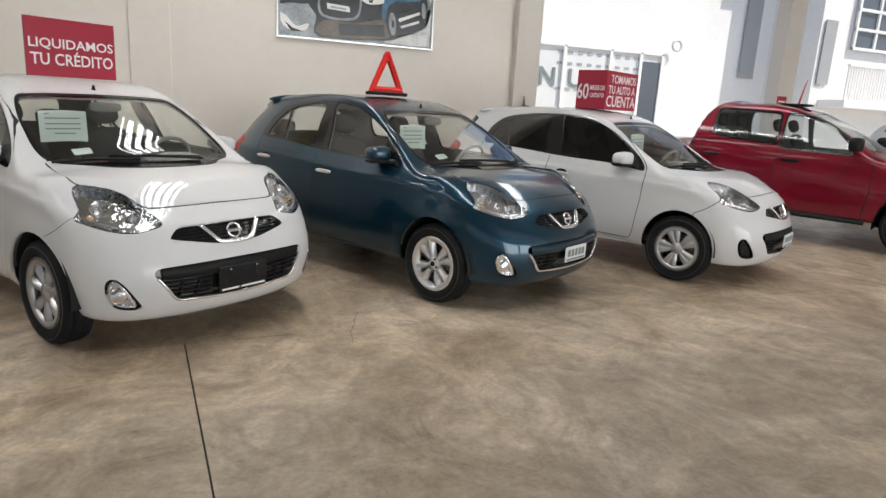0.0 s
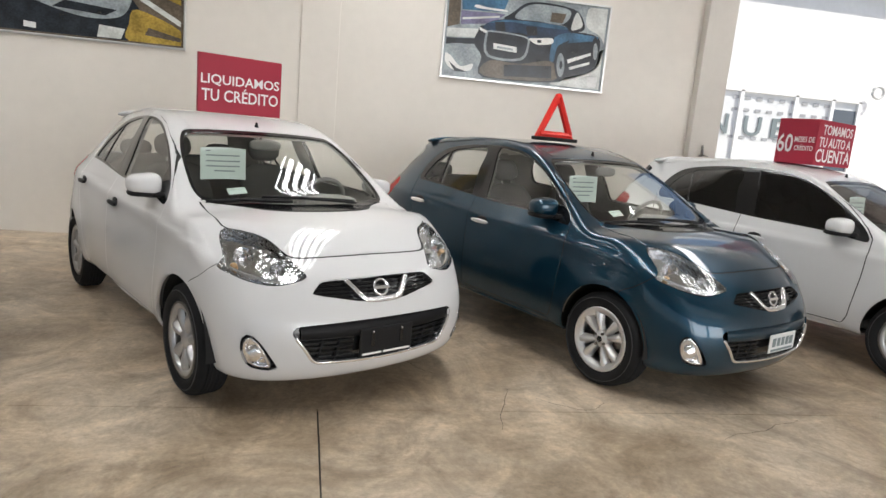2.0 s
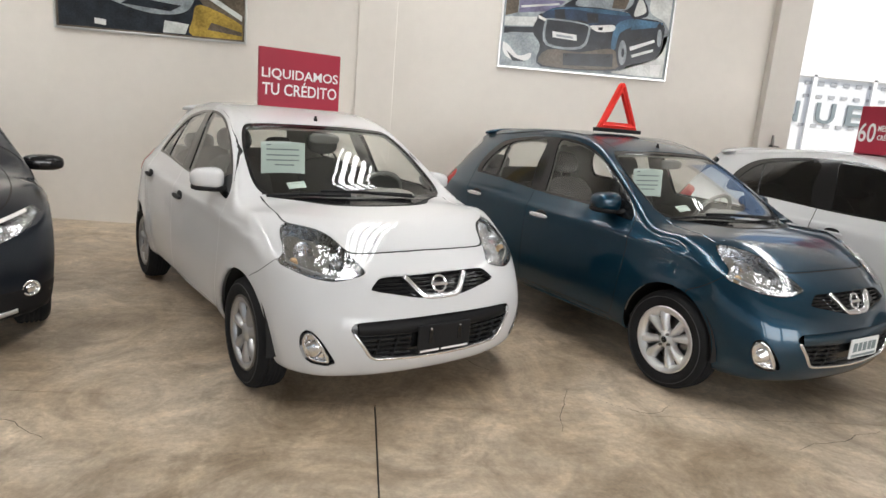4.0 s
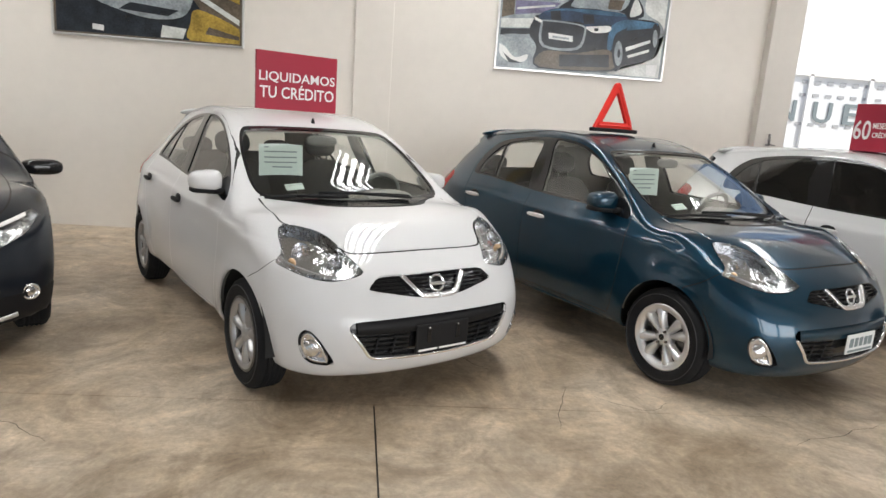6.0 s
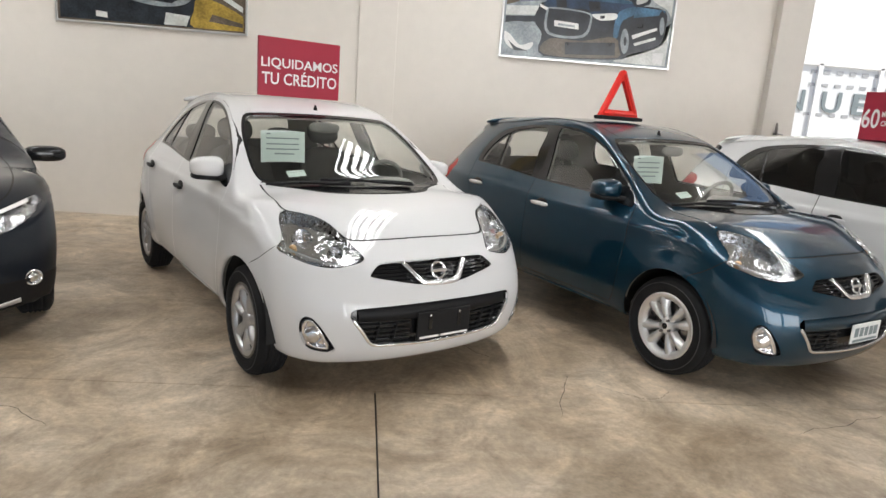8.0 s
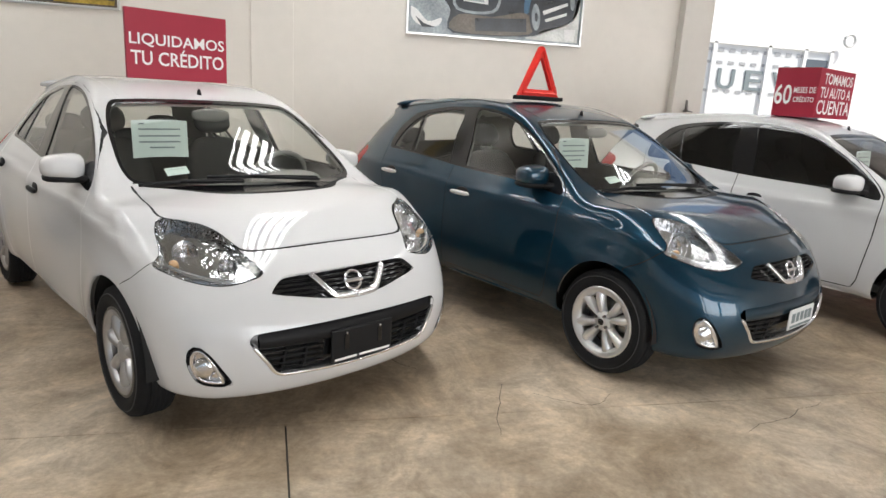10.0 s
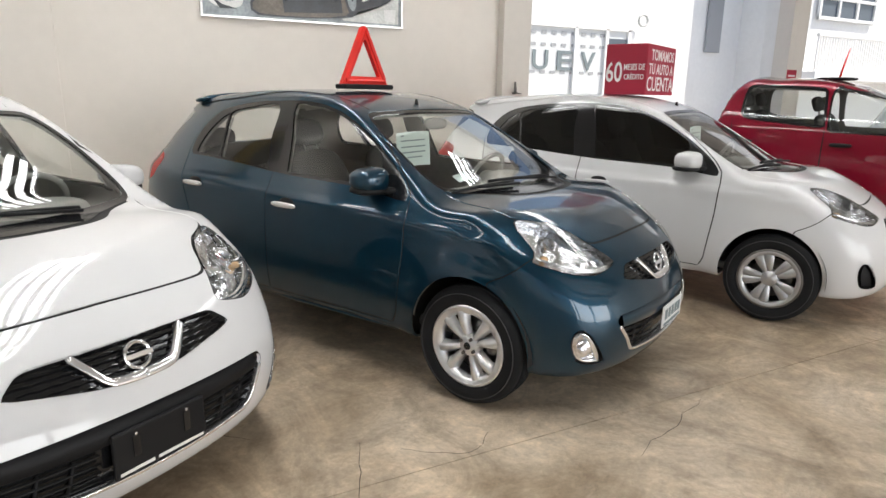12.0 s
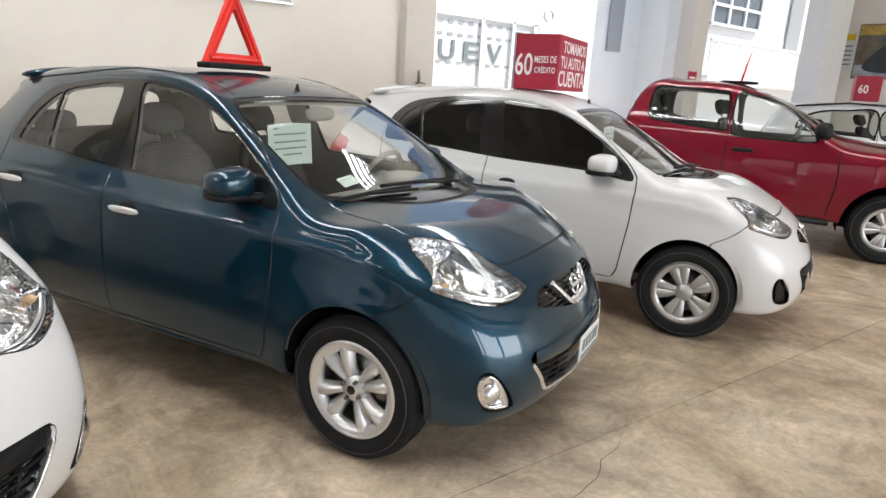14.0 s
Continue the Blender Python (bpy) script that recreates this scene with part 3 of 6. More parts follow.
def wheel(parent, x, y, r, rim_r, width, style, side):
    """Tyre, rim and brake at the axle end; y is the outer face, side -1 right, +1 left."""
    m = Matrix.Translation((x, y, r + FLOOR_Z)) @ (Matrix.Identity(4) if side > 0 else Matrix.Rotation(math.pi, 4, "Z"))
    hub = new("wheel")
    hub.parent = parent
    hub.matrix_basis = m
    hw = width
    bm = bmesh.new()
    sh = r - rim_r
    prof = [(rim_r - 0.012, -0.030), (rim_r + 0.004, -0.014), (rim_r + 0.25 * sh, -0.002), (rim_r + 0.55 * sh, 0.001), (rim_r + 0.74 * sh, -0.006), (rim_r + 0.90 * sh, -0.018), (r - 0.004, -0.034),
            (r, -0.05)]
    for k in range(4):
        yy = -0.05 - (hw - 0.1) * (k + 0.5) / 4
        prof += [(r, yy + 0.012), (r - 0.008, yy + 0.008), (r - 0.008, yy - 0.002), (r, yy - 0.006)]
    prof += [(r, -hw + 0.05), (r - 0.006, -hw + 0.03), (rim_r + 0.5 * sh, -hw), (rim_r, -hw + 0.02)]
    lathe(bm, prof, 72)
    part("tyre", bm, M_TYRE, hub, "black rubber tyre", True)
    # raised ring on the side wall
    bm = bmesh.new()
    lathe(bm, [(rim_r + 0.60 * sh, 0.0), (rim_r + 0.61 * sh, 0.0025), (rim_r + 0.64 * sh, 0.0022), (rim_r + 0.65 * sh, -0.001)], 72)
    part("sidewall_ring", bm, M_TYRE_WORD, hub, "", True)
    bm = bmesh.new()
    lathe(bm, [(rim_r + 0.004, -0.012), (rim_r - 0.004, -0.006), (rim_r - 0.012, -0.010), (rim_r - 0.018, -0.05), (rim_r - 0.022, -hw * 0.8)], 64)
    part("rim", bm, M_ALLOY if style == "alloy" else M_STEELDARK, hub, "", True)
    bm = bmesh.new()
    lathe(bm, [(0.02, -0.085), (rim_r * 0.66, -0.085), (rim_r * 0.66, -0.10), (0.02, -0.10)], 40)
    part("brake_disc", bm, M_STEELDARK, hub, "", True)
    bm = blob(bmesh.new(), (-rim_r * 0.55, -0.085, 0.02), (0.035, 0.03, 0.06), 3.5)
    part("brake_caliper", bm, M_STEELDARK, hub, "", True)
    bm = bmesh.new()
    lathe(bm, [(0.02, -0.14), (rim_r - 0.02, -0.14)], 40)
    part("backplate", bm, M_GAP, hub)
    R = rim_r - 0.010

    def spoke(bm, ang, w0, w1, r0, r1, depth, mid=0.0):
        """A tapered spoke with rounded flanks."""
        rows = 7
        cols = 7
        grid = []
        for i in range(rows):
            t = i / (rows - 1)
            rr = r0 + (r1 - r0) * t
            w = w0 + (w1 - w0) * t + mid * math.sin(math.pi * t)
            yy = -0.030 + 0.018 * math.sin(math.pi * min(1, t * 0.85))
            line = []
            for j in range(cols):
                s = -1 + 2 * j / (cols - 1)
                drop = -depth * max(0, abs(s) - 0.45) / 0.55
                line.append(bm.verts.new((rr * math.cos(ang) - w * s * math.sin(ang), yy + drop, rr * math.sin(ang) + w * s * math.cos(ang))))
            grid.append(line)
        for i in range(rows - 1):
            for j in range(cols - 1):
                bm.faces.new((grid[i][j], grid[i][j + 1], grid[i + 1][j + 1], grid[i + 1][j]))

    if style == "alloy":
        # four twin spokes with a narrow slot inside each pair
        for k in range(4):
            for d in (-0.30, 0.30):
                bm = bmesh.new()
                spoke(bm, math.pi / 2 * k + d + 0.98, 0.020, 0.046, 0.035, R + 0.004, 0.040, -0.004)
                part("spoke", bm, M_ALLOY, hub, "", True)
        bm = bmesh.new()
        lathe(bm, [(R + 0.004, -0.008), (R - 0.010, -0.012), (R - 0.030, -0.024), (R - 0.034, -0.05)], 64)
        part("rim_lip", bm, M_ALLOY, hub, "", True)
    elif style == "cover":
        for k in range(7):
            bm = bmesh.new()
            spoke(bm, 2 * math.pi * k / 7 + 0.2, 0.024, 0.044, 0.03, R, 0.024, -0.004)
            part("spoke", bm, M_HUBCAP, hub, "", True)
    else:
        # five broad spokes, each split by a slit
        for k in range(5):
            for d in (-0.20, 0.20):
                bm = bmesh.new()
                spoke(bm, 2 * math.pi * k / 5 + d, 0.016, 0.034, 0.04, R + 0.006, 0.014, 0.004)
                part("spoke", bm, M_HUBCAP, hub, "", True)
    if style != "alloy":
        bm = bmesh.new()
        lathe(bm, [(R + 0.004, -0.012), (R - 0.004, -0.006), (R - 0.026, -0.016), (R - 0.030, -0.03)], 64)
        part("cover_ring", bm, M_HUBCAP, hub, "", True)
    bm = bmesh.new()
    lathe(bm, [(0.001, -0.015), (0.022, -0.0155), (0.026, -0.019), (0.046, -0.023), (0.056, -0.034), (0.058, -0.08)], 40)
    part("hub_cap", bm, M_ALLOY if style == "alloy" else M_HUBCAP, hub, "", True)
    if style == "alloy":
        bm = bmesh.new()
        lathe(bm, [(0.001, -0.012), (0.018, -0.0125), (0.02, -0.018)], 24)
        part("centre_badge", bm, M_BLACK_GLOSS, hub, "", True)
        for k in range(4):
            bm = bmesh.new()
            a = 2 * math.pi * k / 4 + 0.5
            lathe(bm, [(0.001, -0.006), (0.008, -0.006), (0.009, -0.02)], 10, Matrix.Translation((0.042 * math.cos(a), 0, 0.042 * math.sin(a))))
            part("wheel_nut", bm, M_STEELDARK, hub)
    return hub


def seat(parent, x, y, z, back=24, high=0.60, head=True):
    s = new("car_seat")
    s.parent = parent
    s.matrix_basis = Matrix.Translation((x, y, z))
    bm = blob(bmesh.new(), (0.0, 0, 0.08), (0.26, 0.24, 0.09), 4)
    part("cushion", bm, M_SEAT, s, "", True)
    m = Matrix.Rotation(radians(-back), 4, "Y")
    bm = blob(bmesh.new(), (0, 0, 0), (0.075, 0.235, high / 2), 3.4)
    bmesh.ops.transform(bm, matrix=Matrix.Translation((-0.24, 0, 0.12)) @ m @ Matrix.Translation((0, 0, high / 2)), verts=bm.verts[:])
    part("seat_back", bm, M_SEAT, s, "", True)
    if head:
        bm = blob(bmesh.new(), (0, 0, 0), (0.055, 0.125, 0.085), 3)
        bmesh.ops.transform(bm, matrix=Matrix.Translation((-0.24, 0, 0.12)) @ m @ Matrix.Translation((0.01, 0, high + 0.12)), verts=bm.verts[:])
        part("headrest", bm, M_SEAT, s, "", True)
        bm = bmesh.new()
        for d in (-0.05, 0.05):
            tube(bm, [(0, d, high - 0.03), (0.005, d, high + 0.08)], 0.007, 6)
        bmesh.ops.transform(bm, matrix=Matrix.Translation((-0.24, 0, 0.12)) @ m, verts=bm.verts[:])
        part("headrest_post", bm, M_CHROME, s)
    return s


def steering_wheel(parent, x, y, z, tilt=62):
    m = Matrix.Translation((x, y, z)) @ Matrix.Rotation(radians(-tilt), 4, "Y")
    s = new("steering_wheel")
    s.parent = parent
    s.matrix_basis = m
    bm = bmesh.new()
    ring = [(0.18 * math.cos(a), 0.18 * math.sin(a), 0) for a in np.linspace(0, 2 * math.pi, 33)]
    tube(bm, ring, 0.015, 8, False)
    part("wheel_rim", bm, M_TRIM, s, "", True)
    bm = blob(bmesh.new(), (0, 0, -0.01), (0.06, 0.07, 0.03), 3)
    part("airbag_pad", bm, M_TRIM, s, "", True)
    for a in (0, math.pi, -math.pi / 2):
        bm = tube(bmesh.new(), [(0.03 * math.sin(a), 0.03 * math.cos(a), -0.005), (0.175 * math.sin(a), 0.175 * math.cos(a), 0)], 0.016, 6, True, 0.5)
        part("wheel_spoke", bm, M_TRIM, s, "", True)
    return s


def ribbon(P, line, half, lift, thick, n=8):
    """A band that lies on the nose along a (y, z) line."""
    loop = smooth_loop(line, n, closed=False)
    bm = bmesh.new()
    rows = []
    for i, (y, z) in enumerate(loop):
        d = loop[min(i + 1, len(loop) - 1)] - loop[max(i - 1, 0)]
        d = d / np.linalg.norm(d)
        nx = np.array([-d[1], d[0]])
        row = []
        for s, l in ((-1, -thick), (-1, lift * 0.4), (-0.5, lift), (0.5, lift), (1, lift * 0.4), (1, -thick)):
            q = np.array([y, z]) + nx * s * half
            row.append(bm.verts.new((surface_x(P, q[0], q[1]) + l, q[0], q[1])))
        rows.append(row)
    for a, b in zip(rows[:-1], rows[1:]):
        for k in range(5):
            bm.faces.new((a[k], a[k + 1], b[k + 1], b[k]))
    bm.faces.new(rows[0])
    bm.faces.new(rows[-1][::-1])
    bmesh.ops.recalc_face_normals(bm, faces=bm.faces[:])
    return bm

# ---- the small hatchbacks ----
def assemble(P, regions, root, mats, step=0.03, around=70):
    """Cut the half body along all regions and link each one as its own part. regions: (name, field, material key, offset, edge, mode, label), first match wins."""
    if "cut" not in P:
        bm = half_shell(P, step, around)
        for r in regions:
            for f in r.get("cuts", (r["f"],)):
                cut(bm, f)
        faces = list(bm.faces)
        ctr = np.array([f.calc_center_median() for f in faces])
        owner = np.full(len(faces), -1)
        for k, r in enumerate(regions):
            owner[(owner < 0) & (r["f"](ctr) < 0)] = k
        P["cut"] = bm, faces, ctr, owner
    bm, faces, ctr, owner = P["cut"]
    made = {}
    body = [f for f, o in zip(faces, owner) if o < 0]
    made["body"] = [sheet("body", P, body, mats["paint"], 0, 0, 0.014, root, mats.get("body_label", ""))]
    for k, r in enumerate(regions):
        fs = [f for f, o in zip(faces, owner) if o == k]
        if not fs or r["mat"] is None:
            continue
        sides = (0,) if r.get("mode", "one") == "one" else (-1, 1)
        made[r["name"]] = [sheet(r["name"], P, fs, mats[r["mat"]], s, r.get("off", 0), r.get("edge", 0.012), root, r.get("label", "")) for s in sides]
        for b in r.get("backs", ()):
            for s, host in zip(sides, made[r["name"]]):
                sheet(b[0], P, fs, mats[b[1]], s, b[2], b[3], host)
    # dark lining behind the painted skin of the cabin
    see = {k for k, r in enumerate(regions) if r.get("glass")}
    inner = [f for f, o, c in zip(faces, owner, ctr) if o not in see and -2.95 < c[0] < P["cowl"] and c[2] > 0.35 and not (o >= 0 and regions[o]["mat"] is None)]
    roof = [f for f in inner if f.calc_center_median().z > P["liner_z"]]
    rs = set(roof)
    sheet("cabin_lining", P, [f for f in inner if f not in rs], mats["trim"], 0, -0.03, 0, root)
    sheet("headliner", P, roof, mats["liner"], 0, -0.03, 0, root)
    return made


def arch_liner(root, x, r, y0, y1):
    for s in (-1, 1):
        bm = bmesh.new()
        pts = [(x + r * math.cos(a), 0.295 + r * math.sin(a)) for a in np.linspace(-0.12, math.pi + 0.12, 20)]
        a = [bm.verts.new((p[0], s * y0, p[1])) for p in pts]
        b = [bm.verts.new((p[0], s * y1, p[1])) for p in pts]
        for i in range(len(pts) - 1):
            bm.faces.new((a[i], a[i + 1], b[i + 1], b[i]))
        bm.faces.new(a)
        part("arch_liner", bm, M_GAP, root, "", True)


HATCH["cowl"], HATCH["liner_z"] = -0.2, 1.33
WIN_FRONT = [(-1.402, 1.376), (-1.276, 1.379), (-1.151, 1.365), (-0.998, 1.323), (-0.849, 1.264), (-0.722, 1.201), (-0.650, 1.152), (-0.618, 1.10), (-0.615, 1.02), (-0.64, 0.993), (-0.867, 0.992), (-1.095, 0.998), (-1.29, 1.003), (-1.318, 1.02), (-1.352, 1.188)]
WIN_REAR = [(-1.575, 1.370), (-1.893, 1.353), (-2.099, 1.311), (-2.206, 1.234), (-2.259, 1.147), (-2.27, 1.075), (-2.245, 1.055), (-2.16, 1.052), (-1.84, 1.034), (-1.52, 1.010), (-1.494, 1.02), (-1.54, 1.187)]
DLO = [(-2.325, 1.060), (-2.340, 1.10), (-2.335, 1.172), (-2.283, 1.257), (-2.150, 1.338), (-1.843, 1.385), (-1.585, 1.398), (-1.372, 1.401), (-1.207, 1.389), (-1.036, 1.353), (-0.904, 1.304), (-0.777, 1.245), (-0.650, 1.171), (-0.542, 1.098),
       (-0.456, 1.028), (-0.402, 0.960), (-0.410, 0.934), (-0.50, 0.940), (-0.65, 0.962), (-0.844, 0.974), (-1.305, 0.988), (-1.828, 1.021), (-2.147, 1.036), (-2.287, 1.040)]
SCREEN = [(-0.3, 0.953), (0.0, 0.953), (0.30, 0.955), (0.50, 0.964), (0.598, 0.976), (0.628, 1.02), (0.622, 1.10), (0.588, 1.23), (0.520, 1.332), (0.42, 1.350), (0.25, 1.357), (0.0, 1.360), (-0.3, 1.357)]
HOOD = [(-0.45, 0.0), (-0.45, 0.40), (-0.30, 0.605), (-0.17, 0.625), (0.0, 0.646), (0.120, 0.652), (0.183, 0.600), (0.237, 0.530), (0.302, 0.480), (0.377, 0.448), (0.424, 0.415), (0.445, 0.33), (0.457, 0.20), (0.461, 0.08), (0.461, 0.0),
        (0.461, -0.2), (-0.45, -0.2)]
LAMP = [(0.660, 0.884), (0.592, 0.886), (0.515, 0.863), (0.463, 0.824), (0.432, 0.776), (0.397, 0.728), (0.392, 0.703), (0.440, 0.687), (0.545, 0.669), (0.640, 0.683), (0.716, 0.715), (0.741, 0.735), (0.712, 0.772), (0.700, 0.806),
        (0.690, 0.850)]
VGRILLE = [(-0.2, 0.689), (0.0, 0.690), (0.2, 0.689), (0.305, 0.686), (0.335, 0.675), (0.380, 0.635), (0.36, 0.624), (0.27, 0.608), (0.145, 0.586), (0.05, 0.577), (0.0, 0.577), (-0.2, 0.58)]
LOWER = [(-0.2, 0.498), (0.0, 0.499), (0.25, 0.496), (0.44, 0.488), (0.488, 0.477), (0.497, 0.448), (0.45, 0.385), (0.395, 0.312), (0.36, 0.298), (0.25, 0.292), (0.1, 0.289), (0.0, 0.288), (-0.2, 0.29)]
FOG = [(0.676, 0.445), (0.692, 0.428), (0.698, 0.39), (0.690, 0.340), (0.664, 0.287), (0.622, 0.270), (0.562, 0.268), (0.555, 0.285), (0.590, 0.345), (0.625, 0.402), (0.655, 0.438)]
DOOR_F = [(-0.462, 0.30), (-0.43, 0.36), (-0.390, 0.666), (-0.377, 0.88), (-0.385, 0.965), (-0.440, 1.032), (-0.528, 1.108), (-0.638, 1.187), (-0.768, 1.262), (-0.898, 1.321), (-1.030, 1.371), (-1.20, 1.408), (-1.43, 1.419), (-1.428, 1.0), (-1.425, 0.30)]
DOOR_R = [(-1.425, 0.30), (-1.428, 1.0), (-1.43, 1.419), (-1.585, 1.416), (-1.85, 1.403), (-2.158, 1.355), (-2.300, 1.268), (-2.358, 1.175), (-2.362, 1.08), (-2.31, 0.95), (-2.20, 0.72), (-2.10, 0.54), (-2.02, 0.36), (-2.00, 0.30)]
BUMPER = [(0.10, 0.56), (0.110, 0.622), (0.189, 0.661), (0.244, 0.700), (0.297, 0.752), (0.36, 0.79), (0.46, 0.83), (1.0, 0.95), (1.0, 0.0), (0.10, 0.0)]
TAIL = [(-2.66, 0.99), (-2.80, 1.03), (-3.2, 1.04), (-3.2, 0.80), (-2.80, 0.83), (-2.67, 0.90)]


def hatchback(label, m, mats, style, fog_lamp, handle_mat, plate):
    P = HATCH
    root = tagged(new("hatchback_car"), label, "car", "cars parked in the showroom")
    root.matrix_world = m
    side = dict(y_min=0.42)
    f_lamp = outline("yz", LAMP, x_min=0.08)
    f_hood = minus(outline("xy", HOOD, z_min=0.7), outline("yz", SCREEN, x_min=-1.1, x_max=0.05))
    f_screen = outline("yz", SCREEN, x_min=-1.1, x_max=0.05)
    f_glass = outline("yz", SCREEN, x_min=-1.1, x_max=0.05, grow=-0.016)
    f_v, f_low, f_fog = outline("yz", VGRILLE, x_min=0.3), outline("yz", LOWER, x_min=0.3), outline("yz", FOG, x_min=0.3)
    f_df, f_dr = outline("xz", DOOR_F, 1, **side), outline("xz", DOOR_R, 1, **side)
    f_dlo = outline("xz", DLO, **side)
    f_bump = outline("xz", BUMPER, 1)
    arch = [outline("xz", [(cx + 0.318 * math.cos(a), 0.290 + 0.338 * math.sin(a)) for a in np.linspace(0, 2 * math.pi, 40)[:-1]], 1, y_min=0.40) for cx in (-0.012, -2.45)]
    bar = outline("xz", [(-2.130, 1.40), (-2.096, 1.30), (-1.990, 1.0), (-1.970, 1.0), (-2.076, 1.30), (-2.110, 1.40)], 1, **side)
    f_fw = outline("xz", WIN_FRONT, **side)
    f_rw = minus(outline("xz", WIN_REAR, **side), bar)
    regions = [
        dict(name="arch_front", f=arch[0], mat=None), dict(name="arch_rear", f=arch[1], mat=None),
        dict(name="windscreen", f=f_glass, mat="glass", off=-0.006, edge=0.0, glass=True),
        dict(name="windscreen_border", f=f_screen, mat="black", off=-0.003, edge=0.012),
        dict(name="door_window", f=f_fw, mat="side_glass", off=-0.006, edge=0.0, mode="pair", glass=True),
        dict(name="rear_window", f=f_rw, mat="side_glass", off=-0.006, edge=0.0, mode="pair", glass=True),
        dict(name="window_trim", f=f_dlo, mat="black", off=-0.001, edge=0.012, mode="pair", label="black window surround and pillar trim"),
        dict(name="headlight", f=f_lamp, mat="lens", off=0.002, edge=0.012, mode="pair", label="clear headlight lens with chrome reflector", backs=(("reflector", "reflector", -0.045, -0.047),)),
        dict(name="headlight_surround", **seam(f_lamp, 0.003), mat="gap", off=-0.004, edge=0.0, mode="pair"),
        dict(name="upper_grille", f=f_v, mat="black", off=-0.028, edge=-0.03, label="black mesh grille with chrome V"),
        dict(name="lower_grille", f=f_low, mat="black", off=-0.03, edge=-0.032, label="black lower air intake"),
        dict(name="fog_bowl", f=grown(f_fog, -0.013), mat="reflector" if fog_lamp else "gloss", off=-0.014, edge=0.0, mode="pair"),
        dict(name="fog_recess", f=f_fog, mat="gloss", off=-0.02, edge=-0.022, mode="pair"),
        dict(name="hood_gap", **seam(f_hood, 0.0055), mat="gap", off=-0.005, edge=0.0),
        dict(name="hood", f=f_hood, mat="paint", off=0.0, edge=0.012),
        dict(name="door_gap", **seam(f_df), mat="gap", off=-0.005, edge=0.0, mode="pair"),
        dict(name="rear_door_gap", **seam(f_dr), mat="gap", off=-0.005, edge=0.0, mode="pair"),
        dict(name="bumper_gap", f=lambda p: np.maximum(np.abs(f_bump(p)) - 0.003, 0.56 - p[:, 2]), cuts=seam(f_bump, 0.003)["cuts"] + (lambda p: 0.56 - p[:, 2],), mat="gap", off=-0.005, edge=0.0, mode="pair"),
        dict(name="tailgate_window", f=outline("yz", [(-0.3, 1.05), (0.0, 1.05), (0.40, 1.06), (0.53, 1.09), (0.54, 1.16), (0.49, 1.27), (0.42, 1.325), (0.25, 1.335), (0.0, 1.338), (-0.3, 1.335)], x_max=-2.45), mat="side_glass", off=-0.006, edge=0.0, glass=True),
        dict(name="tail_light", f=outline("xz", TAIL, y_min=0.45), mat="tail", off=0.004, edge=0.012, mode="pair", label="red tail light"),
        dict(name="front_door", f=f_df, mat="paint", edge=0.014, mode="pair"),
        dict(name="rear_door", f=f_dr, mat="paint", edge=0.014, mode="pair"),
        dict(name="front_bumper", f=f_bump, mat="paint", edge=0.012),
    ]
    made = assemble(P, regions, root, mats, 0.022, 104)
    for x in (-0.012, -2.45):
        arch_liner(root, x, 0.342, 0.42, 0.80)
    for x in (0.0, -2.45):
        for s in (-1, 1):
            wheel(root, x, 0.815 * s, 0.298, 0.200, 0.185, style, s)
    # headlight insides
    for s, host in zip((-1, 1), made["headlight"]):
        for y, z, r, d in ((0.60, 0.772, 0.050, 0.085), (0.485, 0.722, 0.038, 0.06)):
            x = surface_x(P, y, z)
            bm = bmesh.new()
            lathe(bm, [(r, 0.045), (r * 0.97, 0.03), (r * 0.75, 0.0), (r * 0.4, -0.025), (0.016, -0.03), (0.014, 0.01), (0.001, 0.014)], 28)
            mm = Matrix.Translation((x - d - 0.022, s * y, z)) @ Matrix.Rotation(radians(-90 + s * 22), 4, "Z")
            bmesh.ops.transform(bm, matrix=mm, verts=bm.verts[:])
            part("lamp_bowl", bm, M_CHROME, host, "", True)
        x = surface_x(P, 0.67, 0.74)
        part("indicator_bulb", blob(bmesh.new(), (x - 0.05, s * 0.668, 0.735), (0.02, 0.018, 0.015), 2), M_AMBER, host, "", True)
        bm = ribbon(P, [(0.42, 0.686), (0.50, 0.680), (0.58, 0.690), (0.66, 0.715), (0.71, 0.742)], 0.006, -0.014, 0.03)
        if s < 0:
            bmesh.ops.scale(bm, vec=(1, -1, 1), verts=bm.verts[:])
        part("chrome_strip", bm, M_CHROME, host, "", True)
    # grille: mesh bars, chrome V and ring badge
    up = made["upper_grille"][0]
    for k in range(6):
        z = 0.592 + k * 0.018
        w = 0.20 + 0.16 * min(1, (z - 0.585) / 0.05)
        bm = bmesh.new()
        ys = np.linspace(-w, w, 25)
        tube(bm, [(surface_x(P, abs(y), z) - 0.016, y, z + 0.004 * (i % 2)) for i, y in enumerate(ys)], 0.0035, 5)
        part("mesh_bar", bm, M_BLACK_GLOSS, up)
    for s in (-1, 1):
        bm = ribbon(P, [(s * 0.190, 0.683), (s * 0.155, 0.643), (s * 0.118, 0.602), (s * 0.085, 0.588), (s * 0.0, 0.584)], 0.0115, 0.005, 0.02)
        part("chrome_v", bm, M_CHROME, up, "chrome V-shaped bar", True)
    xb = surface_x(P, 0, 0.645) + 0.006
    badge = part("badge_ring", bmesh.new(), M_CHROME, up, "round chrome badge ring")
    bm = bmesh.new()
    tube(bm, [(0, 0.041 * math.cos(a), 0.041 * math.sin(a)) for a in np.linspace(0, 2 * math.pi, 33)], 0.0065, 8, False)
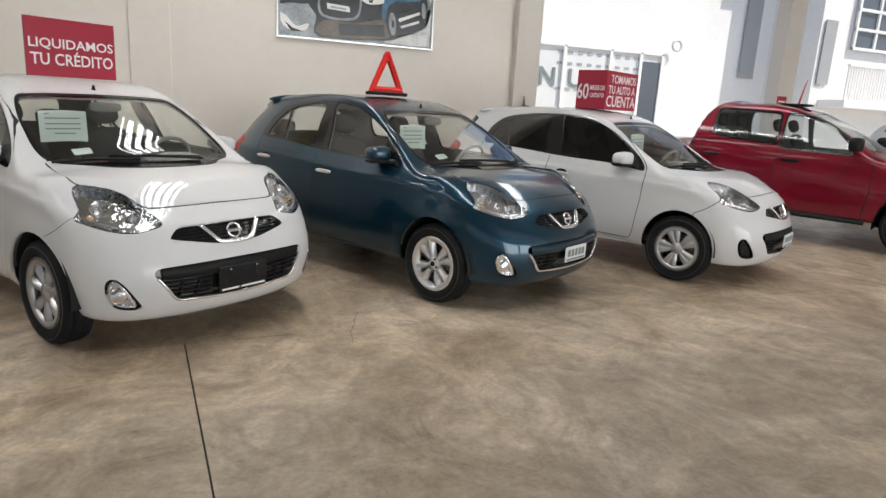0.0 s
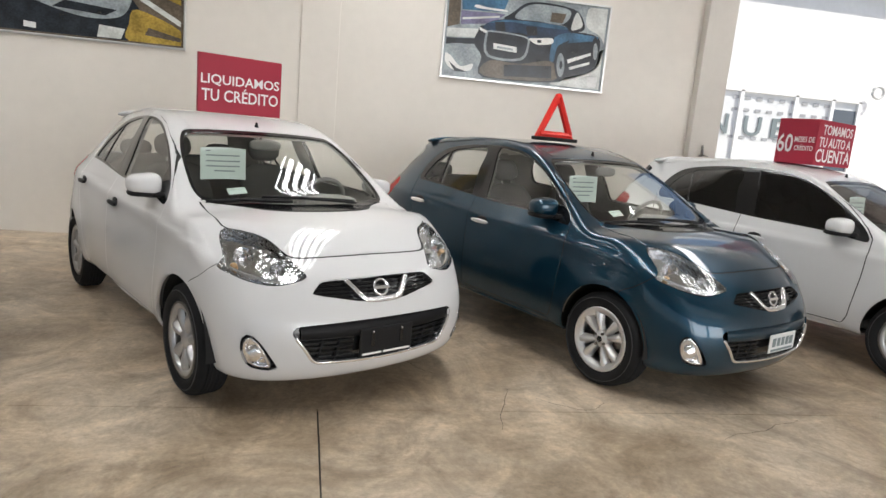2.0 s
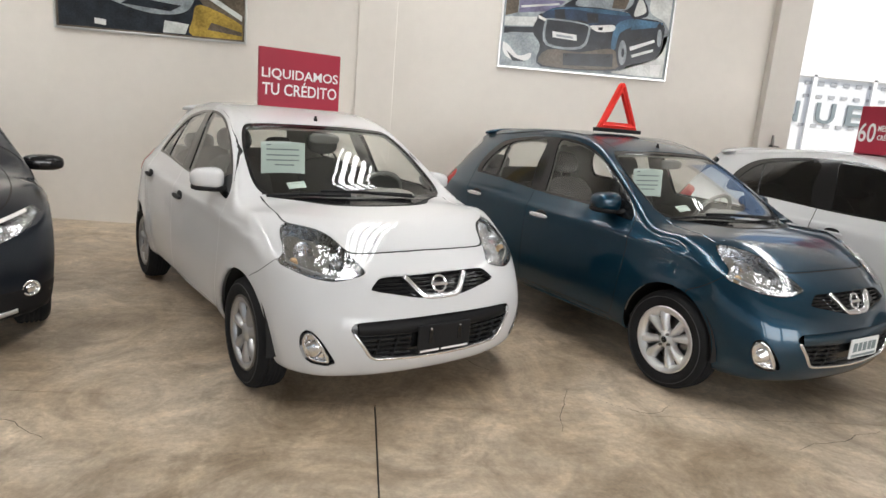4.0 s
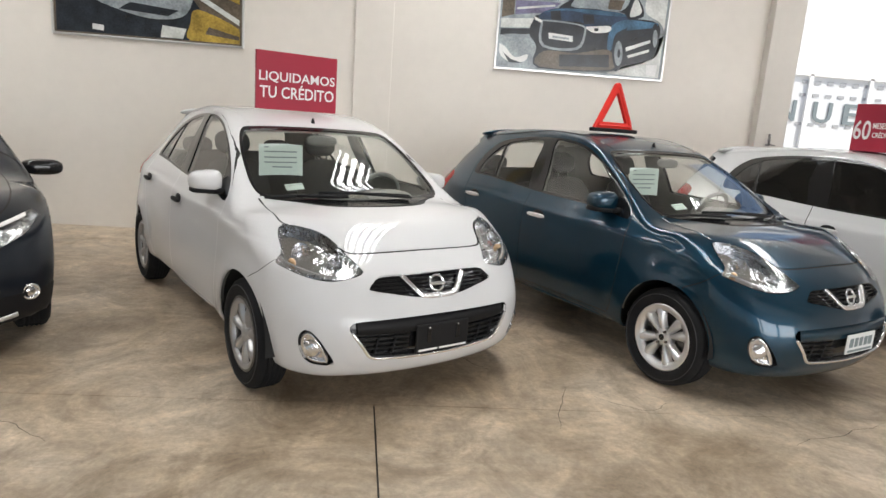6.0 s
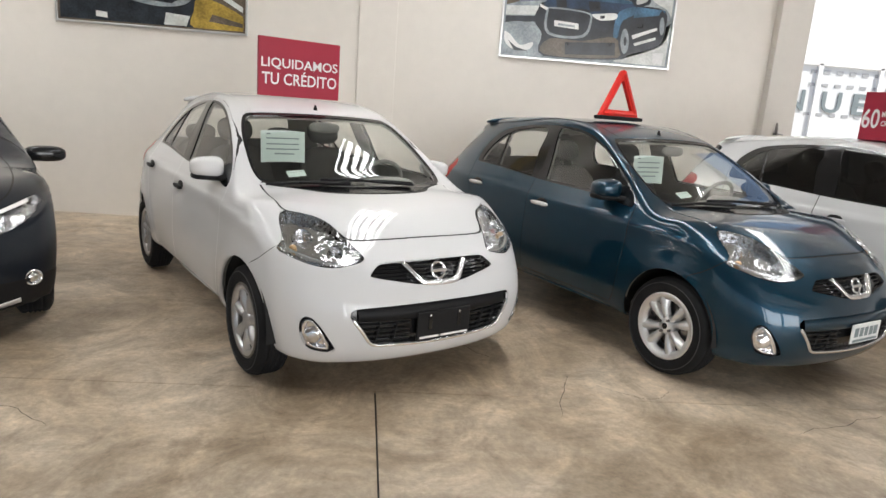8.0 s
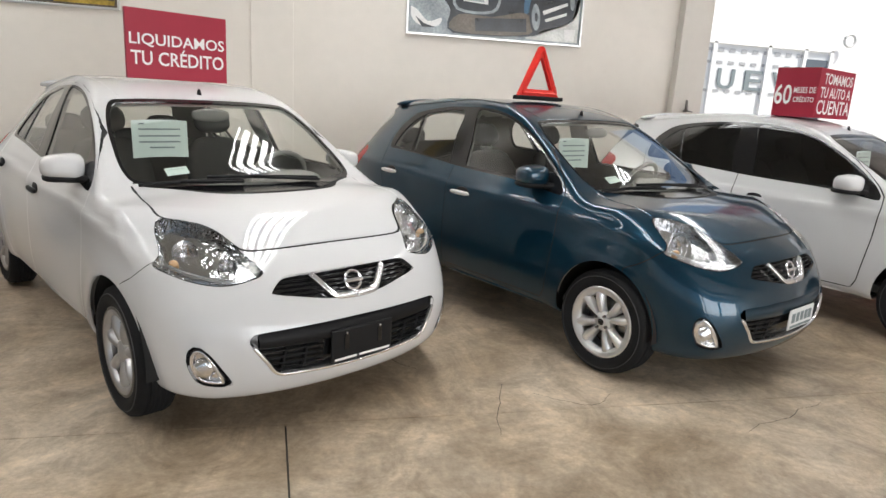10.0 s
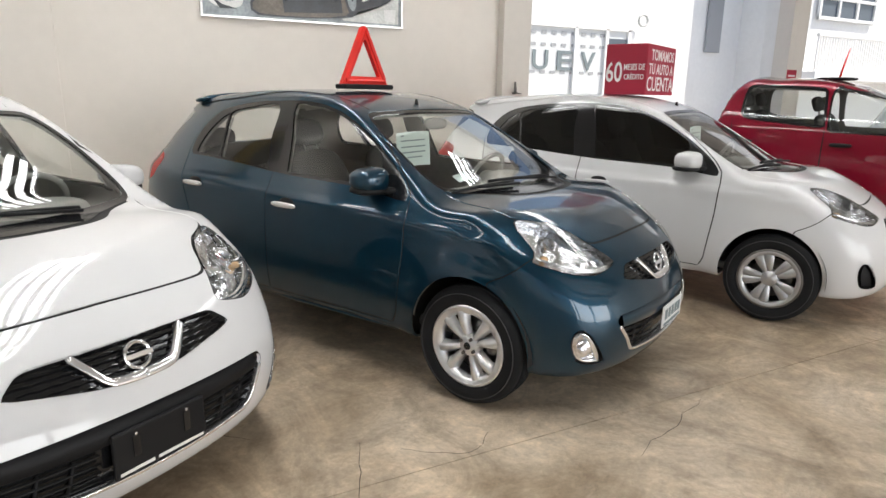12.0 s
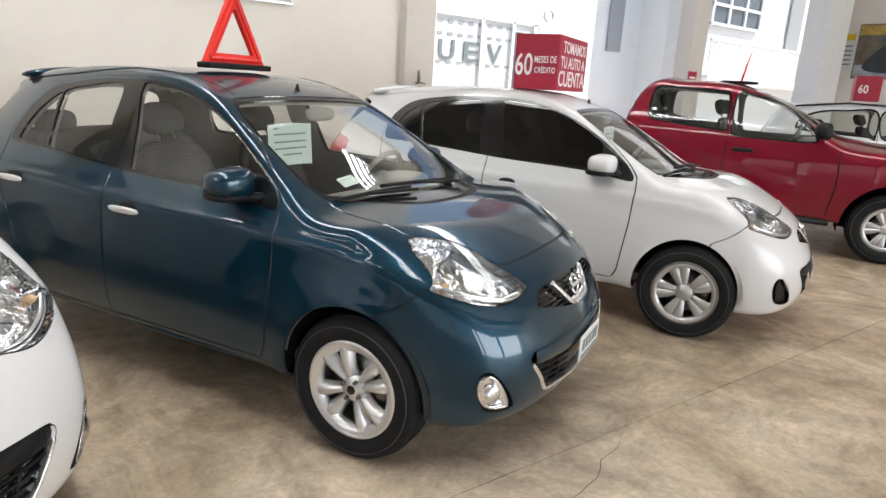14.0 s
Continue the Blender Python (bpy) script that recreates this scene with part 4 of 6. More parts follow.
    bmesh.ops.transform(bm, matrix=Matrix.Translation((xb - 0.004, 0, 0.640)) @ Matrix.Rotation(radians(-20), 4, "Y"), verts=bm.verts[:])
    bm.to_mesh(badge.data)
    bm.free()
    bm = box((-0.006, -0.050, -0.009), (0.006, 0.050, 0.009), 0.003)
    bmesh.ops.transform(bm, matrix=Matrix.Translation((xb, 0, 0.640)) @ Matrix.Rotation(radians(-20), 4, "Y"), verts=bm.verts[:])
    part("badge_bar", bm, M_CHROME, up)
    # lower intake: slats, plate area, chrome lip
    low = made["lower_grille"][0]
    for k in range(4):
        z = 0.318 + k * 0.028
        w = 0.40 + 0.022 * k
        for a, b in ((-w, -0.19), (0.19, w)):
            ys = np.linspace(a, b, 9)
            bm = tube(bmesh.new(), [(surface_x(P, abs(y), z) - 0.018, y, z) for y in ys], 0.008, 6, True, 0.45)
            part("slat", bm, M_BLACK, low, "", True)
    for a in (-0.36, -0.27, 0.27, 0.36):
        bm = tube(bmesh.new(), [(surface_x(P, abs(a), z) - 0.02, a + 0.012 * (z - 0.36) / 0.05, z) for z in (0.305, 0.35, 0.41)], 0.006, 6)
        part("grille_upright", bm, M_BLACK, low, "", True)
    bm = bmesh.new()
    ys = np.linspace(-0.46, 0.46, 31)
    rows = []
    for y in ys:
        rows.append([bm.verts.new((surface_x(P, abs(y), z) - d, y, z)) for z, d in ((0.492, 0.024), (0.478, 0.006), (0.43, 0.003), (0.418, 0.02))])
    for a, b in zip(rows[:-1], rows[1:]):
        for k in range(3):
            bm.faces.new((a[k], b[k], b[k + 1], a[k + 1]))
    part("bumper_beam", bm, mats["paint"] if mats["paint"] is M_PAINT_TEAL else M_BLACK, low, "", True)
    bm = ribbon(P, [(-0.485, 0.432), (-0.44, 0.37), (-0.388, 0.304), (-0.3, 0.294), (-0.15, 0.288), (0.0, 0.286), (0.15, 0.288), (0.3, 0.294), (0.388, 0.304), (0.44, 0.37), (0.485, 0.432)], 0.0075, 0.006, 0.02)
    if fog_lamp:
        part("chrome_lip", bm, M_CHROME, low, "chrome strip under the intake", True)
    else:
        bm.free()
    xp = surface_x(P, 0, 0.38)
    if plate == "white":
        bm = box((xp + 0.002, -0.13, 0.335), (xp + 0.009, 0.17, 0.448), 0.003)
        pl = part("number_plate", bm, M_PLATE, root, "white number plate")
        for k, (a, b) in enumerate(((-0.10, -0.06), (-0.045, -0.01), (0.005, 0.04), (0.055, 0.09), (0.1, 0.14))):
            part("plate_mark", box((xp + 0.009, a, 0.372), (xp + 0.0105, b, 0.424)), M_PAPER_BAR, pl)
        part("plate_strip", box((xp + 0.009, -0.11, 0.342), (xp + 0.0105, 0.15, 0.356)), M_PAPER_BAR, pl)
    else:
        br = part("plate_bracket", box((xp - 0.012, -0.165, 0.305), (xp + 0.004, 0.165, 0.455), 0.008), M_BLACK, root, "black plate holder with white lettering strip")
        for s in (-1, 1):
            part("bracket_slot", box((xp + 0.004, s * 0.09 - 0.012, 0.36), (xp + 0.008, s * 0.09 + 0.012, 0.43), 0.002), M_BLACK_GLOSS, br)
            bm = bmesh.new()
            lathe(bm, [(0.001, 0.004), (0.005, 0.003), (0.006, 0)], 8, Matrix.Translation((xp + 0.006, s * 0.09, 0.435)) @ Matrix.Rotation(radians(-90), 4, "Z"))
            part("screw", bm, M_CHROME, br)
        for a, b in ((-0.15, -0.035), (-0.02, 0.15)):
            part("lettering_bar", box((xp + 0.004, a, 0.315), (xp + 0.0055, b, 0.325)), M_LETTER, br)
    # fog lamps
    for s in (-1, 1):
        host = made["fog_recess"][0 if s < 0 else 1]
        if not fog_lamp:
            continue
        bm = ribbon(P, [(0.585, 0.286), (0.628, 0.287), (0.662, 0.306), (0.682, 0.358), (0.682, 0.402), (0.670, 0.424), (0.652, 0.416), (0.628, 0.380), (0.600, 0.325), (0.585, 0.286)], 0.0045, 0.003, 0.016, 4)
        if s < 0:
            bmesh.ops.scale(bm, vec=(1, -1, 1), verts=bm.verts[:])
        part("fog_ring", bm, M_CHROME, host, "chrome fog lamp surround", True)
        y, z = 0.642, 0.350
        x = surface_x(P, y, z)
        bm = bmesh.new()
        lathe(bm, [(0.046, -0.006), (0.040, 0.008), (0.022, 0.016), (0.001, 0.018)], 24, Matrix.Translation((x - 0.014, s * y, z)) @ Matrix.Rotation(radians(-90 + s * 26), 4, "Z"))
        part("fog_lens", bm, M_REFLECTOR, host, "", True)
    # mirrors
    for s in (-1, 1):
        mr = new("door_mirror")
        mr.parent = root
        out, half = (0.822, 0.094) if s < 0 else (0.790, 0.080)
        bm = blob(bmesh.new(), (0, 0, 0), (0.090, half, 0.060), 3.4)
        for v in bm.verts:
            if v.co.x < 0:
                v.co.x *= 0.75
            v.co.z *= 1 - 0.15 * v.co.y / half
        bmesh.ops.transform(bm, matrix=Matrix.Translation((-0.605, s * out, 1.028)) @ Matrix.Rotation(radians(12 * s), 4, "Z") @ Matrix.Diagonal((1, s, 1, 1)), verts=bm.verts[:])
        if s < 0:
            bmesh.ops.reverse_faces(bm, faces=bm.faces[:])
        part("mirror_housing", bm, mats["paint"], mr, "", True)
        bm = blob(bmesh.new(), (0, 0, 0), (0.082, half * 0.94, 0.022), 3)
        bmesh.ops.transform(bm, matrix=Matrix.Translation((-0.607, s * out, 0.976)) @ Matrix.Rotation(radians(12 * s), 4, "Z"), verts=bm.verts[:])
        part("mirror_underside", bm, M_BLACK, mr, "black plastic underside", True)
        bm = tube(bmesh.new(), [(-0.50, s * 0.715, 0.975), (-0.53, s * 0.75, 0.972), (-0.58, s * (out - 0.01), 0.972)], [0.034, 0.030, 0.036], 10, True, 0.6)
        part("mirror_foot", bm, M_BLACK, mr, "", True)
        bm = bmesh.new()
        lathe(bm, [(0.001, 0), (0.052, 0), (0.054, -0.004)], 24, Matrix.Translation((-0.676, s * out, 1.030)) @ Matrix.Rotation(radians(90 - 10 * s), 4, "Z") @ Matrix.Diagonal((1.5, 1, 0.9, 1)))
        part("mirror_glass", bm, M_CHROME, mr)
    # handles
    for s in (-1, 1):
        for (x, z), d in (((-1.239, 0.828), "front_door"), ((-2.124, 0.874), "rear_door")):
            host = made[d][0 if s < 0 else 1]
            yy = surface_y(P, x, z)
            bm = blob(bmesh.new(), (x, s * (yy - 0.002), z + 0.010), (0.062, 0.007, 0.030), 2.2)
            part("handle_cup", bm, M_BLACK, host, "", True)
            bm = blob(bmesh.new(), (x - 0.010, s * (yy + 0.018), z), (0.100, 0.011, 0.0155), 3)
            part("door_handle", bm, handle_mat, host, "", True)
    # wipers
    for y0, y1 in ((0.32, -0.28), (-0.12, -0.60)):
        bm = bmesh.new()
        pts = []
        for t in np.linspace(0, 1, 9):
            y = y0 + (y1 - y0) * t
            x = -0.165 - 0.055 * t - 0.04 * abs(y)
            pts.append((x, y, surface_z(P, x, y) + 0.014))
        tube(bm, pts, 0.008, 6, True, 1.2)
        tube(bm, [(-0.12, y0 - 0.02, surface_z(P, -0.12, y0) + 0.02), pts[5]], 0.008, 6)
        part("wiper", bm, M_BLACK, root, "", True)
    # roof: antenna stub, rear spoiler, grooves
    za = surface_z(P, -0.944, 0)
    bm = bmesh.new()
    lathe(bm, [(0.016, -0.004), (0.013, 0.008), (0.007, 0.03), (0.001, 0.034)], 14, Matrix.Translation((-0.95, 0, za)) @ Matrix.Rotation(radians(90), 4, "X"))
    part("aerial_stub", bm, M_BLACK, root, "", True)
    bm = blob(bmesh.new(), (0, 0, 0), (0.115, 0.47, 0.028), 3)
    for v in bm.verts:
        v.co.x += 0.06 * (v.co.y / 0.47) ** 2
        v.co.z -= 0.030 * (v.co.y / 0.47) ** 2
    bmesh.ops.transform(bm, matrix=Matrix.Translation((-2.61, 0, 1.405)) @ Matrix.Rotation(radians(-9), 4, "Y"), verts=bm.verts[:])
    part("rear_spoiler", bm, mats["paint"], root, "", True)
    for s in (-1, 1):
        pts = []
        for x in np.linspace(-0.93, -2.55, 14):
            y = 0.485 - 0.05 * abs(x + 1.6) ** 1.5
            pts.append((x, s * y, surface_z(P, x, y) + 0.001))
        part("roof_moulding", tube(bmesh.new(), pts, 0.006, 6, True, 0.35), M_BLACK if mats["paint"] is not M_PAINT_WHITE else mats["paint"], root)
    # sill and cabin
    for s in (-1, 1):
        bm = tube(bmesh.new(), [(-0.36, s * 0.745, 0.262), (-1.2, s * 0.765, 0.262), (-2.10, s * 0.745, 0.268)], 0.028, 8, True, 0.7)
        part("side_sill", bm, mats["paint"], root, "", True)
    for y in (-0.35, 0.35):
        seat(root, -1.05, y, 0.42)
    b = new("rear_bench")
    b.parent = root
    part("cushion", blob(bmesh.new(), (-1.98, 0, 0.52), (0.26, 0.60, 0.09), 4), M_SEAT, b, "", True)
    bm = blob(bmesh.new(), (0, 0, 0.28), (0.08, 0.60, 0.30), 4)
    bmesh.ops.transform(bm, matrix=Matrix.Translation((-2.26, 0, 0.54)) @ Matrix.Rotation(radians(-22), 4, "Y"), verts=bm.verts[:])
    part("seat_back", bm, M_SEAT, b, "", True)
    for y in (-0.35, 0.35):
        part("headrest", blob(bmesh.new(), (-2.49, y, 1.12), (0.05, 0.12, 0.07), 3), M_SEAT, b, "", True)
    bm = blob(bmesh.new(), (-0.38, 0, 0.80), (0.25, 0.66, 0.125), 4)
    part("dashboard", bm, M_TRIM, root, "", True)
    part("instrument_hood", blob(bmesh.new(), (-0.50, 0.35, 0.93), (0.12, 0.17, 0.05), 3), M_TRIM, root, "", True)
    steering_wheel(root, -0.66, 0.35, 0.92)
    part("cabin_floor", box((-2.6, -0.72, 0.28), (-0.1, 0.72, 0.34), 0.02), M_TRIM, root)
    bm = blob(bmesh.new(), (-0.80, 0, 1.275), (0.02, 0.11, 0.035), 3)
    part("rear_view_mirror", bm, M_TRIM, root, "", True)
    return root, made


def car_mats(body, glass, side):
    return dict(paint=body, glass=glass, side_glass=side, black=M_BLACK_GLOSS, lens=M_LENS, reflector=M_REFLECTOR, gap=M_GAP, gloss=M_BLACK, tail=M_TAIL, trim=M_TRIM, liner=M_HEADLINER)


def parked(x, y, heading):
    """Pose of a car whose right front wheel stands at (x, y)."""
    return Matrix.Translation((x, y, 0)) @ Matrix.Rotation(radians(heading), 4, "Z") @ Matrix.Translation((0, 0.8, 0))


POSE_WHITE, POSE_TEAL, POSE_SECOND = parked(-0.711, 3.940, -58.58), parked(1.709, 4.185, -63.81), parked(4.116, 4.317, -63.64)
hatchback("glossy white hatchback with plain silver wheel covers and black plate holder", POSE_WHITE, car_mats(M_PAINT_WHITE, M_GLASS, M_GLASS_SIDE), "cover", True, M_BLACK, "bracket")
hatchback("metallic teal hatchback with silver alloy wheels and chrome handles", POSE_TEAL, car_mats(M_PAINT_TEAL, M_GLASS, M_GLASS_SIDE), "alloy", True, M_SATIN, "white")
hatchback("white hatchback with dark tinted side windows and silver wheel covers", POSE_SECOND, car_mats(M_PAINT_WHITE, M_GLASS, M_GLASS_DARK), "paired", False, M_PAINT_WHITE, "white")

# ---- other vehicles: a pickup and two taller cars ----
PICKUP = dict(
    top=[(1.05, 0.80), (0.95, 0.95), (0.6, 1.06), (0.2, 1.10), (-0.25, 1.13), (-0.48, 1.17), (-0.7, 1.30), (-1.0, 1.475), (-1.3, 1.61), (-1.6, 1.675), (-2.1, 1.69), (-2.48, 1.65), (-2.6, 1.50), (-2.70, 1.17),
         (-3.0, 1.16), (-4.3, 1.16)],
    crown=[(0.9, 0.04), (0.0, 0.03), (-0.7, 0.05), (-1.6, 0.03), (-2.5, 0.04), (-4.2, 0.0)],
    plan=[(1.0, 0.74), (0.6, 0.87), (0.0, 0.915), (-0.6, 0.905), (-2.0, 0.905), (-3.15, 0.915), (-4.2, 0.90)],
    section=[(0.2, -0.06), (0.4, -0.02), (0.6, 0.0), (0.9, -0.005), (1.1, -0.03), (1.2, -0.05), (1.4, -0.115), (1.6, -0.19), (1.75, -0.27)],
    front=[(0.2, 0.84), (0.4, 0.93), (0.7, 0.95), (0.9, 0.90), (1.02, 0.80), (1.12, 0.4), (1.3, 0.0)],
    bow=0.3, rear=[(0.2, -4.25), (0.5, -4.3), (1.0, -4.3), (1.8, -4.25)], taper=0.0, bottom=[(1.0, 0.33), (-4.3, 0.33)], axis=(-3.6, 0.1, 0.80), k=(0.07, 0.10, 0.08), cowl=-0.5, liner_z=1.58)
TALL = dict(
    top=[(0.9, 0.72), (0.78, 0.82), (0.5, 0.925), (0.2, 0.985), (-0.1, 1.025), (-0.27, 1.05), (-0.5, 1.18), (-0.8, 1.335), (-1.05, 1.445), (-1.4, 1.53), (-1.9, 1.56), (-2.5, 1.53), (-3.0, 1.42), (-3.2, 1.1), (-3.4, 1.0)],
    crown=[(0.7, 0.04), (0.2, 0.015), (-0.25, 0.03), (-0.6, 0.045), (-1.0, 0.03), (-3.2, 0.06)],
    plan=[(0.9, 0.75), (0.6, 0.865), (0.3, 0.915), (0.0, 0.925), (-0.6, 0.90), (-1.5, 0.885), (-2.6, 0.88), (-3.0, 0.80), (-3.3, 0.7)],
    section=[(0.1, -0.06), (0.3, -0.015), (0.5, 0.0), (0.75, -0.004), (0.92, -0.02), (1.02, -0.045), (1.12, -0.085), (1.3, -0.17), (1.45, -0.255), (1.6, -0.36)],
    front=[(0.12, 0.68), (0.22, 0.76), (0.35, 0.80), (0.5, 0.81), (0.65, 0.79), (0.78, 0.72), (0.88, 0.57), (1.1, 0.2)],
    bow=0.33, rear=[(0.2, -3.2), (0.5, -3.3), (0.9, -3.26), (1.3, -3.08), (1.6, -2.98)], taper=0.08, bottom=[(0.9, 0.2), (-3.3, 0.2)], axis=(-2.5, 0.1, 0.65), k=(0.07, 0.09, 0.14), cowl=-0.32, liner_z=1.42)


def circle(cx, cz, rx, rz, n=36):
    return [(cx + rx * math.cos(a), cz + rz * math.sin(a)) for a in np.linspace(0, 2 * math.pi, n + 1)[:-1]]


def pickup(label, m):
    P = PICKUP
    root = tagged(new("pickup_truck"), label, "pickup truck", "cars parked in the showroom")
    root.matrix_world = m
    mats = car_mats(M_PAINT_RED, M_GLASS, M_GLASS_SIDE)
    side = dict(y_min=0.42)
    rw = [(-2.40, 1.33), (-2.37, 1.55), (-2.25, 1.580), (-1.9, 1.568), (-1.68, 1.553), (-1.62, 1.52), (-1.60, 1.22), (-1.63, 1.185), (-1.9, 1.205), (-2.25, 1.24), (-2.38, 1.27)]
    fw = [(-1.53, 1.55), (-1.40, 1.545), (-1.2, 1.51), (-1.02, 1.44), (-0.82, 1.27), (-0.74, 1.16), (-0.755, 1.125), (-0.9, 1.118), (-1.45, 1.127), (-1.515, 1.145), (-1.535, 1.2)]
    screen = [(-0.3, 1.15), (0.0, 1.148), (0.4, 1.15), (0.64, 1.165), (0.665, 1.22), (0.63, 1.40), (0.575, 1.56), (0.45, 1.585), (0.0, 1.60), (-0.3, 1.59)]
    f_rw, f_fw = outline("xz", rw, **side), outline("xz", fw, **side)
    doors = [outline("xz", d, 1, **side) for d in ([(-0.55, 0.36), (-0.50, 0.70), (-0.52, 1.12), (-0.80, 1.34), (-1.04, 1.50), (-1.30, 1.595), (-1.57, 1.60), (-1.57, 0.36)],
                                                   [(-1.57, 0.36), (-1.57, 1.60), (-2.30, 1.62), (-2.45, 1.55), (-2.50, 1.25), (-2.50, 0.80), (-2.40, 0.36)])]
    f_screen = outline("yz", screen, x_min=-1.5, x_max=-0.3)
    lamp = outline("yz", [(0.82, 0.98), (0.70, 0.95), (0.56, 0.90), (0.54, 0.80), (0.62, 0.76), (0.74, 0.78), (0.84, 0.86)], x_min=0.3)
    bed = outline("xz", [(-2.66, 0.38), (-2.62, 1.3), (-5, 1.3), (-5, 0.38)], 1)
    regions = [
        dict(name="arch_front", f=outline("xz", circle(0, 0.34, 0.41, 0.42), 1, y_min=0.45), mat=None), dict(name="arch_rear", f=outline("xz", circle(-3.15, 0.34, 0.41, 0.42), 1, y_min=0.45), mat=None),
        dict(name="windscreen", f=grown(f_screen, -0.015), mat="glass", off=-0.006, edge=0, glass=True), dict(name="windscreen_border", f=f_screen, mat="black", off=-0.002),
        dict(name="door_window", f=f_fw, mat="side_glass", off=-0.006, edge=0, mode="pair", glass=True), dict(name="rear_window", f=f_rw, mat="side_glass", off=-0.006, edge=0, mode="pair", glass=True),
        dict(name="window_trim", f=grown(f_fw, 0.018), mat="black", off=-0.001, mode="pair"), dict(name="rear_window_trim", f=grown(f_rw, 0.026), mat="black", off=-0.001, mode="pair"),
        dict(name="headlight", f=lamp, mat="lens", off=0.002, mode="pair", backs=(("reflector", "reflector", -0.04, -0.042),)),
        dict(name="door_gap", **seam(doors[0], 0.006), mat="gap", off=-0.005, edge=0, mode="pair"), dict(name="rear_door_gap", **seam(doors[1], 0.006), mat="gap", off=-0.005, edge=0, mode="pair"),
        dict(name="cargo_bed_gap", **seam(bed, 0.012), mat="gap", off=-0.01, edge=0),
        dict(name="front_door", f=doors[0], mat="paint", mode="pair"), dict(name="rear_door", f=doors[1], mat="paint", mode="pair"), dict(name="cargo_bed", f=bed, mat="paint"),
    ]
    made = assemble(P, regions, root, mats, 0.04, 60)
    for x in (0.0, -3.15):
        arch_liner(root, x, 0.42, 0.45, 0.86)
        for s in (-1, 1):
            wheel(root, x, 0.88 * s, 0.345, 0.215, 0.22, "paired", s)
    for s in (-1, 1):
        mr = new("door_mirror")
        mr.parent = root
        part("mirror_housing", blob(bmesh.new(), (-0.70, s * 1.02, 1.235), (0.075, 0.12, 0.085), 3.2), M_BLACK, mr, "", True)
        part("mirror_foot", tube(bmesh.new(), [(-0.72, s * 0.86, 1.17), (-0.70, s * 0.98, 1.18)], 0.035, 8, True, 0.6), M_BLACK, mr, "", True)
        for x, k in ((-1.40, 0), (-2.36, 1)):
            host = made["front_door" if k == 0 else "rear_door"][0 if s < 0 else 1]
            part("door_handle", blob(bmesh.new(), (x, s * (surface_y(P, x, 0.99) + 0.014), 0.985), (0.105, 0.016, 0.022), 3), M_BLACK, host, "", True)
        part("side_step", tube(bmesh.new(), [(-0.5, s * 0.86, 0.33), (-2.6, s * 0.86, 0.33)], 0.035, 8), M_BLACK, root, "", True)
    for y in (-0.38, 0.38):
        seat(root, -1.25, y, 0.62, 20, 0.58)
        seat(root, -2.08, y, 0.66, 12, 0.55)
    steering_wheel(root, -0.92, 0.38, 1.13)
    part("dashboard", blob(bmesh.new(), (-0.66, 0, 1.0), (0.24, 0.74, 0.13), 4), M_TRIM, root, "", True)
    # magnetic tray with a small red pennant mast on the roof
    tray = tagged(new("roof_mast"), "black roof tray with a slim red mast on the pickup", "mast")
    tray.matrix_world = m
    zr = surface_z(P, -1.58, -0.25)
    part("tray", blob(bmesh.new(), (-1.58, -0.25, zr + 0.012), (0.20, 0.13, 0.018), 4), M_BLACK, tray, "", True)
    bm = tube(bmesh.new(), [(-1.56, -0.25, zr + 0.02), (-1.53, -0.25, zr + 0.2), (-1.50, -0.25, zr + 0.34)], [0.012, 0.009, 0.004], 8)
    part("mast", bm, M_TRI, tray, "red plastic mast", True)
    return root


